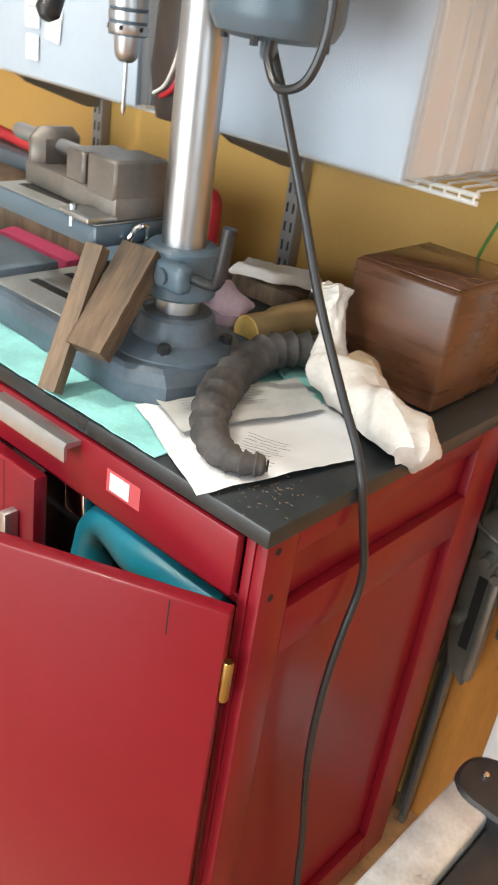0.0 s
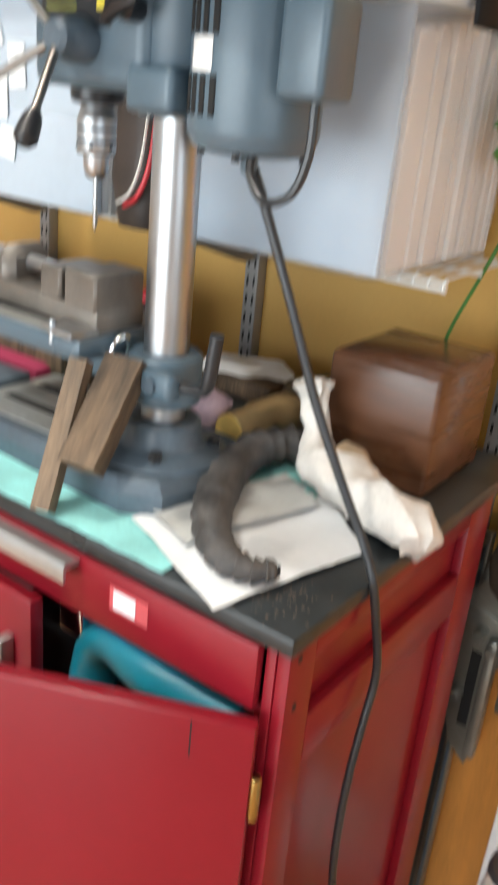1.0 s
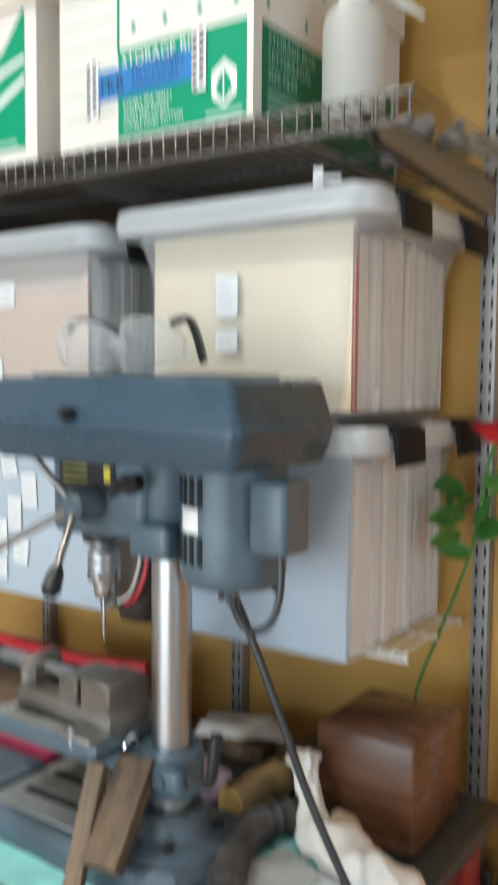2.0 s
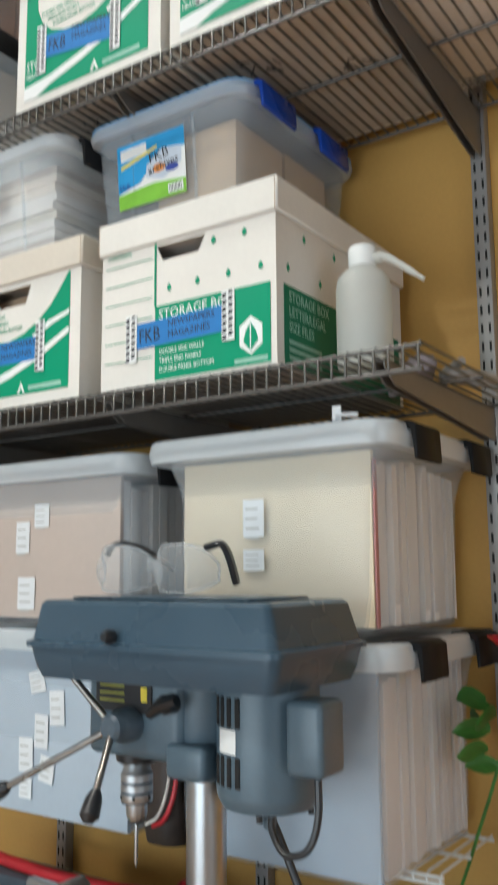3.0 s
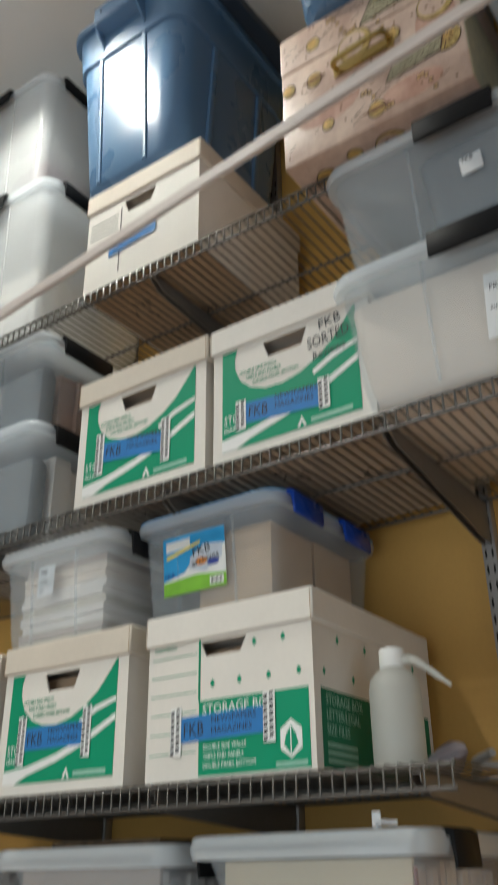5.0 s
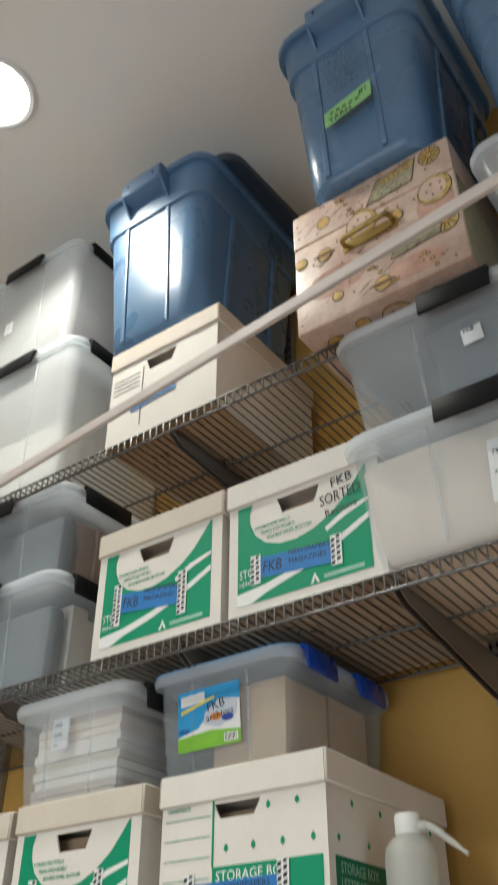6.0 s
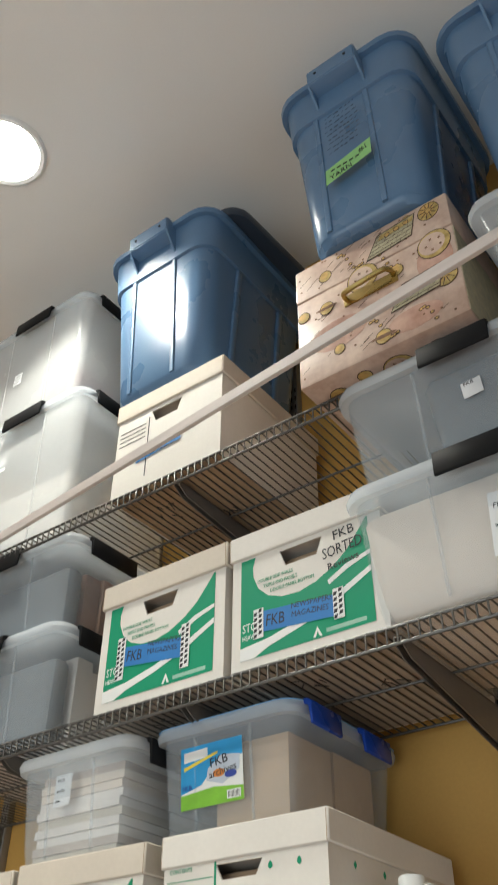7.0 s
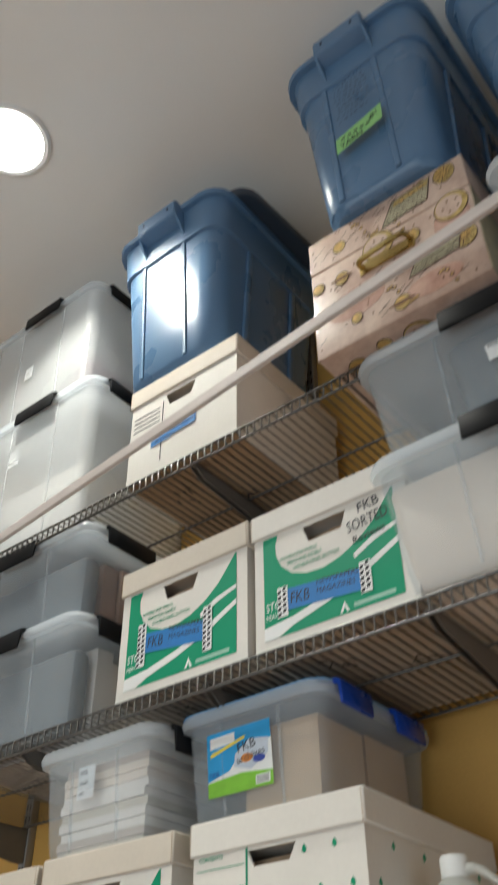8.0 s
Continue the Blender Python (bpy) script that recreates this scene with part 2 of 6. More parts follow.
def tube(bm, pts, r, n=8, caps=True, flat=1.0):
    pts = [Vector(p) for p in pts]
    rs = r if isinstance(r, (list, tuple)) else [r] * len(pts)
    side = None
    rings = []
    for i, p in enumerate(pts):
        d = (pts[min(i + 1, len(pts) - 1)] - pts[max(i - 1, 0)]).normalized()
        if side is None:
            side = d.cross(Vector((0, 0, 1)) if abs(d.z) < 0.9 else Vector((1, 0, 0))).normalized()
        side = (side - d * side.dot(d)).normalized()
        up = side.cross(d)
        rings.append([p + rs[i] * (math.cos(2 * math.pi * k / n) * side + flat * math.sin(2 * math.pi * k / n) * up) for k in range(n)])
    return loft(bm, rings, caps, caps)


def smooth_path(pts, steps=8):
    """Catmull-Rom through the points."""
    P = [Vector(p) for p in pts]
    P = [2 * P[0] - P[1]] + P + [2 * P[-1] - P[-2]]
    out = []
    for i in range(1, len(P) - 2):
        a, b, c, d = P[i - 1 : i + 3]
        for k in range(steps):
            t = k / steps
            out.append(0.5 * (2 * b + (c - a) * t + (2 * a - 5 * b + 4 * c - d) * t * t + (3 * b - a - 3 * c + d) * t**3))
    return out + [P[-2]]


def lathe(bm, prof, n=32, c=(0, 0, 0), axis="z"):
    rings = []
    for r, h in prof:
        ring = []
        for k in range(n):
            a = 2 * math.pi * k / n
            u, v = r * math.cos(a), r * math.sin(a)
            p = {"z": (u, v, h), "x": (h, u, v), "y": (v, h, u)}[axis]
            ring.append((c[0] + p[0], c[1] + p[1], c[2] + p[2]))
        rings.append(ring)
    return loft(bm, rings)


def poly(bm, pts, y, thick=0.0006):
    """A flat figure in the x-z plane that faces -y."""
    return loft(bm, [[(x, y, z) for x, z in pts], [(x, y - thick, z) for x, z in pts]])


def disc_pts(cx, cz, rx, rz, n=20, a0=0, a1=360):
    return [(cx + rx * math.cos(radians(a0 + (a1 - a0) * i / n)), cz + rz * math.sin(radians(a0 + (a1 - a0) * i / n))) for i in range(n if a1 - a0 == 360 else n + 1)]


def lettering(name, words, size, material, parent, m, label="", squeeze=1.0):
    data = bpy.data.curves.new(name, "FONT")
    data.body, data.size, data.extrude, data.resolution_u = words, size, 0.0002, 2
    tmp = bpy.data.objects.new(name, data)
    me = bpy.data.meshes.new_from_object(tmp)
    bpy.data.objects.remove(tmp)
    me.materials.clear()
    return part(name, me, material, parent, label, m @ Matrix.Diagonal((squeeze, 1, 1, 1)), smooth=0)


def on_front(x, z, y=-0.0012, tilt=0.0):
    """A pose for writing on a face that looks to -y."""
    return pose(x, y, z, 90, -tilt, 0)


def crumple(bm, amount, scale, seed=0.0):
    for v in bm.verts:
        d = noise.noise_vector(v.co * scale + Vector((seed, seed * 2, 0)))
        v.co += d * amount


# ---- setting ----
WALL_Y = 1.58
X0, X1, Y0 = -3.2, 2.6, -2.8


def setting(name, bm, material, label, category):
    return solid(name, bm, material, label, category, kind="structure")


setting("floor", B(X0 - 0.2, X1 + 0.2, Y0 - 0.2, WALL_Y + 0.15, -0.1, 0), FLOORM, "tan mottled cork floor", "floor")
setting("wall_north", B(X0 - 0.15, X1 + 0.15, WALL_Y, WALL_Y + 0.12, 0, CEIL), YELLOW, "mustard yellow painted wall behind the shelves", "wall")
setting("ceiling", B(X0 - 0.15, X1 + 0.15, Y0 - 0.15, WALL_Y + 0.12, CEIL, CEIL + 0.1), CEILING, "off-white painted ceiling", "ceiling")
setting("wall_west", B(X0 - 0.12, X0, Y0, WALL_Y, 0, CEIL), WHITE_WALL, "plain off-white wall", "wall")


def wall_with_window(name, axis, at, a0, a1, w0, w1, z0, z1):
    bm = bmesh.new()
    for p0, p1, q0, q1 in ((a0, w0, 0, CEIL), (w1, a1, 0, CEIL), (w0, w1, 0, z0), (w0, w1, z1, CEIL)):
        if q1 - q0 < 0.01:
            continue
        if axis == "y":
            box(bm, p0, p1, at - 0.12, at, q0, q1)
        else:
            box(bm, at, at + 0.12, p0, p1, q0, q1)
    return setting(name, bm, WHITE_WALL, "plain off-white wall with a wide opening", "wall")


wall_with_window("wall_south", "y", Y0, X0, X1, -2.1, 1.1, 0.0, 2.25)
wall_with_window("wall_east", "x", X1, Y0, WALL_Y, -1.4, 0.4, 0.95, 2.25)

# recessed ceiling light
LAMP_GLOW = glow("lamp_glow", (1.0, 0.96, 0.9), 14)
for x, y in (CAN, *FAR_CANS):
    lt = thing("ceiling_light", (x, y, CEIL), "round recessed white ceiling light, switched on", "ceiling light", "ceiling lights")
    part("trim_ring", lathe(bmesh.new(), [(0.118, 0.0), (0.12, -0.006), (0.112, -0.012), (0.1, -0.008), (0.1, 0.0)], 40), WHITEP, lt)
    part("lens", lathe(bmesh.new(), [(0.099, -0.004), (0.098, -0.009), (0.03, -0.012)], 40), LAMP_GLOW, lt, "glowing white lens")

# ---- wall standards, brackets and wire shelves ----
POSTS = (-1.53, -1.045, -0.533, -0.072, 0.40, 0.87)


# a slot is a thin raised box; its inner shade is only colour
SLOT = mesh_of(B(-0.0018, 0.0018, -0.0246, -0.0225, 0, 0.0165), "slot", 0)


def standard(x):
    st = thing("shelf_standard", (x, WALL_Y, 0), "grey slotted steel shelf standard screwed to the wall", "shelf standard", "shelf standards")
    part("channel", B(-0.0135, 0.0135, -0.024, 0, 0.35, 3.6, 0.0015), STANDARD, st)
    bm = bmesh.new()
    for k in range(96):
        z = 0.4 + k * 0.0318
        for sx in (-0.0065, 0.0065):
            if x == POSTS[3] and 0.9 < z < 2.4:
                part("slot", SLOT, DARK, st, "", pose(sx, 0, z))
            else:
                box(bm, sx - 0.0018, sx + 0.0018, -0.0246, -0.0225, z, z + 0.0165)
    tagged(part("slot_rows", bm, DARK, st, "slots in two rows, their inner shade painted near-black", smooth=0), kind="stuff")


for x in POSTS:
    standard(x)


def shelf(z, x0, x1, y0, y1, wire, label, brackets, deep=0.13, lip=0.034):
    sh = thing("wire_shelf", ((x0 + x1) / 2, y0, z), label, "wire shelf", "wire shelves")
    cx = (x0 + x1) / 2
    n = int((x1 - x0) / 0.0195)
    one = mesh_of(tube(bmesh.new(), [(0, y1 - y0, 0), (0, 0.004, 0), (0, -0.002, -0.006), (0, -0.002, -lip)], 0.0019, 5), "wire", 60)
    for i in range(n + 1):
        part("wire", one, wire, sh, "", pose(x0 + i * (x1 - x0) / n - cx, 0, 0))
    for name, y, zz, r in (("front_rail", 0.001, -0.0045, 0.0032), ("lip_rail", 0.001, -lip, 0.0034), ("middle_rod", 0.5 * (y1 - y0), -0.005, 0.003), ("back_rod", y1 - y0 - 0.004, -0.005, 0.0032)):
        part(name, tube(bmesh.new(), [(x0 - cx - 0.004, y, zz), (x1 - cx + 0.004, y, zz)], r, 8), wire, sh)
    for x in brackets:
        br = thing("shelf_bracket", (x, WALL_Y - 0.024, z - 0.007), "dark steel tapered shelf bracket hooked in a standard", "bracket", "shelf brackets")
        prof = [(0, 0), (0, -deep), (-0.03, -deep), (-(y1 - y0) + 0.05, -0.03), (-(y1 - y0) + 0.02, -0.012), (-(y1 - y0) + 0.02, 0)]
        for sx in (-0.0075, 0.0055):
            part("cheek", loft(bmesh.new(), [[(sx, yy, zz) for yy, zz in prof], [(sx + 0.002, yy, zz) for yy, zz in prof]]), BRACKET, br, smooth=0)
        part("web", B(-0.0075, 0.0075, -(y1 - y0) + 0.02, -0.001, -0.0035, -0.0015), BRACKET, br)
    return sh


SH1, SH2, SH3, SH4 = 1.158, 1.837, 2.361, 2.890
shelf(SH1, -1.9, -0.10, 1.34, 1.55, WIREW, "white wire shelf carrying large storage bins", POSTS[:3], 0.07, 0.013)
shelf(SH2, -1.9, -0.008, 1.112, 1.55, WIRE, "grey wire shelf carrying cardboard file boxes", POSTS[:4], 0.055)
shelf(SH3, -1.9, 1.1, 1.112, 1.55, WIRE, "grey wire shelf with file boxes and clear totes", POSTS, 0.085)
shelf(SH4, -1.9, 1.1, 1.112, 1.55, WIRE, "grey wire shelf close under the ceiling", (-1.53, -1.06, -0.585, -0.09, 0.40, 0.87), 0.06)

# ---- storage bins ----


def bin_shell(w, d, h, taper, r, wall=0.0025, flare=False):
    """A tapered tub with rounded corners and a real wall; its rim is w by d, its front left bottom at the origin."""
    outer, inner = [], []

    def inset(f):
        """How far the wall stands in from the rim at a share f of the height."""
        if not flare:
            return taper * (1 - f)
        return taper * (0.25 * (1 - f) + 0.75 * (1 - max(0.0, (f - 0.7) / 0.3) ** 1.5))

    steps = (0, 0.2, 0.5, 0.7, 0.8, 0.9, 1.0)
    for f in steps:
        t = inset(f)
        outer.append(rr(t, w - t, t, d - t, r * (0.75 + 0.25 * f), h * f))
    outer.insert(0, rr(taper + 0.012, w - taper - 0.012, taper + 0.012, d - taper - 0.012, r * 0.6, -0.0))
    outer[1] = rr(taper + 0.002, w - taper - 0.002, taper + 0.002, d - taper - 0.002, r * 0.72, 0.006)
    outer.append(rr(-0.008, w + 0.008, -0.008, d + 0.008, r + 0.008, h - 0.001))
    outer.append(rr(-0.008, w + 0.008, -0.008, d + 0.008, r + 0.008, h + 0.003))
    outer.append(rr(wall, w - wall, wall, d - wall, r - wall, h + 0.003))
    for f in steps[-2:0:-1]:
        t = inset(f) + wall
        inner.append(rr(t, w - t, t, d - t, (r - wall) * (0.75 + 0.25 * f), h * f))
    inner.append(rr(taper + wall + 0.002, w - taper - wall - 0.002, taper + wall + 0.002, d - taper - wall - 0.002, r * 0.6, 0.006 + wall))
    return loft(bmesh.new(), outer + inner)


def lid_mesh(w, d, z, r, over=0.012, thick=0.022):
    o = over
    return loft(bmesh.new(), [rr(-o, w + o, -o, d + o, r + o, z - thick), rr(-o - 0.003, w + o + 0.003, -o - 0.003, d + o + 0.003, r + o, z - thick * 0.55),
                              rr(-o, w + o, -o, d + o, r + o, z - 0.003), rr(-o + 0.004, w + o - 0.004, -o + 0.004, d + o - 0.004, r + o - 0.003, z),
                              rr(0.012, w - 0.012, 0.012, d - 0.012, r, z), rr(0.018, w - 0.018, 0.018, d - 0.018, r, z - 0.007)])


def clip_mesh(length, out=0.014, drop=0.045, top=0.03):
    """A latch that folds over a lid's edge; it runs along y, its outer side looks to +x."""
    prof = [(-top, 0.006), (0.004, 0.006), (out, 0.0), (out + 0.002, -drop), (out - 0.004, -drop - 0.003), (out - 0.006, -0.006), (-top, 0.0)]
    bm = loft(bmesh.new(), [[(x, y, z) for x, z in prof] for y in (0, length)])
    bmesh.ops.bevel(bm, geom=list(bm.edges), offset=0.0015, segments=1, affect="EDGES")
    return bm


def clear_bin(x0, x1, y0, y1, z0, z1, label, taper=0.02, r=0.03, body=None, lid=None, clip=None, side_clips=(), front_clips=(), group="clear storage bins", clip_drop=0.045, flare=False):
    """Rim footprint x0..x1, y0..y1; z1 is the lid's top."""
    w, d, h = x1 - x0, y1 - y0, z1 - z0 - 0.008
    b = thing("storage_bin", (x0, y0, z0), label, "storage bin", group)
    part("tub", bin_shell(w, d, h, taper, r, flare=flare), body or CLEAR, b, "see-through plastic tub")
    part("lid", lid_mesh(w, d, h + 0.008, r, 0.012 if flare else 0.011, 0.034 if flare else 0.026), lid or (LIDC if flare else CLEARLID), b)
    if not flare:
        for fx in (0.3, 0.7):
            part("corner_rib", loft(bmesh.new(), [rr(-0.003, 0.003, -0.002, 0.002, 0.0015, 0.015, 2), rr(-0.003, 0.003, -0.002, 0.002, 0.0015, h - 0.02, 2)]), body or CLEAR, b, "", pose(fx * w, taper - 0.001, 0, math.degrees(math.atan2(taper, h))))
    for f, ln in side_clips:
        part("latch", clip_mesh(ln, drop=clip_drop), clip or BLACKCLIP, b, "", pose(w + 0.012, f * d, h + 0.004))
    for f, ln in front_clips:
        part("latch", clip_mesh(ln, drop=clip_drop), clip or BLACKCLIP, b, "", pose(f * w, -0.012, h + 0.004, 0, 0, -90))
    return b


def block(name, x0, x1, y0, y1, z0, z1, material, label, category, bev=0.004, lean=0.0):
    bm = B(-(x1 - x0) / 2, (x1 - x0) / 2, -(y1 - y0) / 2, (y1 - y0) / 2, 0, z1 - z0, bev)
    return solid(name, bm, material, label, category, m=pose((x0 + x1) / 2, (y0 + y1) / 2, z0, lean))


def paper_sheaf(x0, x1, y0, y1, z0, z1, material, label, n=9, upright=True, group="papers in bins", mixed=()):
    """Folders standing or lying in a bin, each one slightly off the next."""
    st = thing("folder_pile", ((x0 + x1) / 2, y0, z0), label, "folders", group)
    w = x1 - x0
    for i in range(n):
        j = random.uniform(0, 0.012 if upright else 0.005)
        material = random.choice(mixed) if mixed else material
        if upright:
            a, b = (y1 - y0) * i / n, (y1 - y0) * (i + 0.9) / n
            part("folder", B(-w / 2 + j, w / 2 - j, a, b, 0, (z1 - z0) * random.uniform(0.9, 1.0)), material, st)
        else:
            a, b = (z1 - z0) * i / n, (z1 - z0) * (i + 0.92) / n
            part("folder", B(-w / 2 + j, w / 2 - random.uniform(0, 0.007), j, y1 - y0 - j, a, b), material, st)
    return st


def filling(x0, x1, y0, y1, z0, h, lean, material, label):
    """Papers that fill a tapered tub up to h, rounded like it."""
    w, d = x1 - x0, y1 - y0
    rings = []
    for f, i in ((0.0, 0.016), (0.03, 0.006), (0.12, 0.0), (0.97, 0.0), (1.0, 0.004)):
        t = lean * (1 - f) + i
        rings.append(rr(t - w / 2, w / 2 - t, t, d - t, 0.028, h * f))
    return solid("paper_stack", loft(bmesh.new(), rings), material, label, "papers", m=pose((x0 + x1) / 2, y0, z0))


def bars(parent, x, z, w, rows, step, h, y=-0.0012, material=None, name="writing_line"):
    for i in range(rows):
        part(name, poly(bmesh.new(), [(x, z - i * step), (x + w * random.uniform(0.7, 1), z - i * step), (x + w * 0.9, z - i * step + h), (x, z - i * step + h)], y, 0.0003), material or INK, parent)


def sticker(x, y, z, w, h, rows=3, tilt=0.0, material=None, name="paper_label", label="small white paper label with handwriting, taped to a bin", words=()):
    s = thing(name, (x, y, z), label, "label", "bin labels", ry=-tilt)
    part("paper", poly(bmesh.new(), [(0, 0), (w, 0), (w, h), (0, h)], 0, 0.0005), material or PAPER, s)
    for i, (txt, size) in enumerate(words):
        lettering("handwriting", txt, size, INK, s, on_front(0.12 * w, h * (0.74 - 0.3 * i), -0.0009))
    if not words:
        bars(s, w * 0.12, h * 0.72, w * 0.7, rows, h * 0.26, h * 0.06, -0.0007, GREYPRINT)
    return s


# bins on the white lower shelf, two high
clear_bin(-0.475, -0.098, 1.19, 1.555, SH1 + 0.004, 1.472, "large clear storage bin full of slate-blue folders", taper=0.024, flare=True, body=THIN, side_clips=((0.14, 0.085), (0.72, 0.085)))
clear_bin(-0.486, -0.094, 1.185, 1.555, 1.478, 1.764, "large clear storage bin full of cream folders", taper=0.032, flare=True, body=THIN, side_clips=((0.14, 0.085), (0.72, 0.085)))
clear_bin(-0.925, -0.525, 1.20, 1.555, SH1 + 0.004, 1.472, "large clear bin with pale blue front and many labels", taper=0.024, flare=True, body=THIN, side_clips=((0.14, 0.085), (0.72, 0.085)))
clear_bin(-0.945, -0.545, 1.195, 1.555, 1.478, 1.757, "large clear storage bin full of brownish folders", taper=0.032, flare=True, body=THIN, side_clips=((0.14, 0.085), (0.72, 0.085)))
clear_bin(-1.38, -0.975, 1.20, 1.555, SH1 + 0.004, 1.472, "large clear storage bin with pale blue front", taper=0.024, flare=True, body=THIN)
clear_bin(-1.38, -0.975, 1.195, 1.555, 1.478, 1.757, "large clear storage bin full of folders", taper=0.032, flare=True, body=THIN)
for x0, x1, z0, z1, front, nm in ((-0.444, -0.129, 1.169, 1.437, SLATE, "slate"), (-0.45, -0.128, 1.49, 1.726, CREAM, "cream"), (-0.893, -0.557, 1.169, 1.437, SLATE, "pale blue"),
                                  (-0.91, -0.581, 1.49, 1.722, MAUVE, "brownish"), (-1.348, -1.007, 1.169, 1.437, SLATE, "slate"), (-1.34, -1.015, 1.49, 1.722, MAUVE, "brownish")):
    paper_sheaf(x0, x1, 1.232, 1.535, z0, z1, PAPERS, "upright paper folders packed in a clear bin", 17)
    block("front_folder", x0 + 0.001, x1 - 0.001, 1.2215, 1.2305, z0, z1 + 0.002, front, nm + " folder standing against a bin's front", "folder", 0.001)

block("red_folder", -0.1275, -0.1245, 1.222, 1.231, 1.49, 1.716, mat("faded_red", (0.45, 0.2, 0.19), 0.6), "thin red folder at a bin's corner", "folder", 0.001)

# bins on the file boxes of the second shelf
zb = clear_bin(-0.638, -0.318, 1.193, 1.56, 2.108, 2.327, "clear snap-lid box with blue rim, latches and printed label", taper=0.018, r=0.035, body=MILKY,
               clip=BLUECLIP, side_clips=((0.06, 0.1), (0.56, 0.1)), clip_drop=0.04)
part("blue_seal", lid_mesh(0.32, 0.367, 0.2205, 0.035, 0.009, 0.006), mat("pale_blue_seal", (0.2, 0.42, 0.7), 0.35), zb, "pale blue sealing rim")
clear_bin(-0.972, -0.664, 1.14, 1.53, 2.108, 2.318, "clear storage bin with stacked papers and a small label", taper=0.02, r=0.03, body=MILKY, side_clips=((0.1, 0.11),))
paper_sheaf(-0.515, -0.345, 1.225, 1.535, 2.114, 2.288, mat("tan_papers", (0.58, 0.4, 0.25), 0.8, var=0.2), "tan papers stacked in a clear box", 2, True)
paper_sheaf(-0.935, -0.7, 1.172, 1.5, 2.116, 2.285, PAPERS, "pale papers stacked in a clear bin", 10, False, mixed=(PAPERS, WARMWHITE, CARDD, MAUVE))
# third shelf, clear totes stacked at both ends
for z0, z1, m_in in ((SH3 + 0.004, 2.632, PAPERS), (2.637, 2.872, mat("rust_papers", (0.42, 0.25, 0.18), 0.8, var=0.3, scale=14))):
    clear_bin(-1.38, -0.918, 1.135, 1.54, z0, z1, "clear tote with black latches and grey contents", taper=0.017, r=0.035, body=MILKY, side_clips=((0.12, 0.16),), front_clips=((0.3, 0.16),))
    block("grey_folder", -1.35, -0.955, 1.174, 1.228, z0 + 0.012, z1 - 0.06, GREYSTUFF, "dark grey folder filling the front of a clear tote", "folder", 0.02)
    paper_sheaf(-1.345, -0.948, 1.235, 1.505, z0 + 0.008, z1 - 0.045, m_in, "papers packed in a clear tote", 5)
for z0, z1, m_in, tall in ((SH3 + 0.004, 2.624, WARMWHITE, 0.196), (2.63, 2.868, GREYSTUFF, 0.178)):
    clear_bin(-0.122, 0.42, 1.088, 1.53, z0, z1, "wide clear tote with black latches at the shelf's edge", taper=0.026, r=0.045, body=MILKY, side_clips=(), front_clips=((0.345, 0.14),))
    filling(-0.106 if m_in is WARMWHITE else 0.045, 0.4, 1.106, 1.51, z0 + 0.008, tall, 0.017, m_in, "papers filling a clear tote")
# top shelf, left stack
for z0, z1, xr in ((SH4 + 0.004, 3.372, -0.96), (3.377, 3.802, -1.01)):
    clear_bin(xr - 0.49, xr, 1.125, 1.54, z0, z1, "tall clear tote with black latches, nearly empty", taper=0.017, r=0.04, body=FROST, side_clips=((0.1, 0.16),), front_clips=((0.38, 0.16),))
paper_sheaf(-1.37, -1.0, 1.17, 1.5, SH4 + 0.012, SH4 + 0.24, PAPERS, "pale papers in a tall tote", 4)
block("dark_bundle", -1.12, -1.03, 1.17, 1.45, 3.37, 3.52, mat("maroon", (0.12, 0.04, 0.04), 0.7), "dark maroon bundle inside a clear tote", "bundle", 0.02)
clear_bin(0.232, 0.7, 1.03, 1.45, SH4 + 0.004, 3.125, "clear tote under a blue tote", taper=0.03, r=0.035)

# ---- cardboard file boxes ----


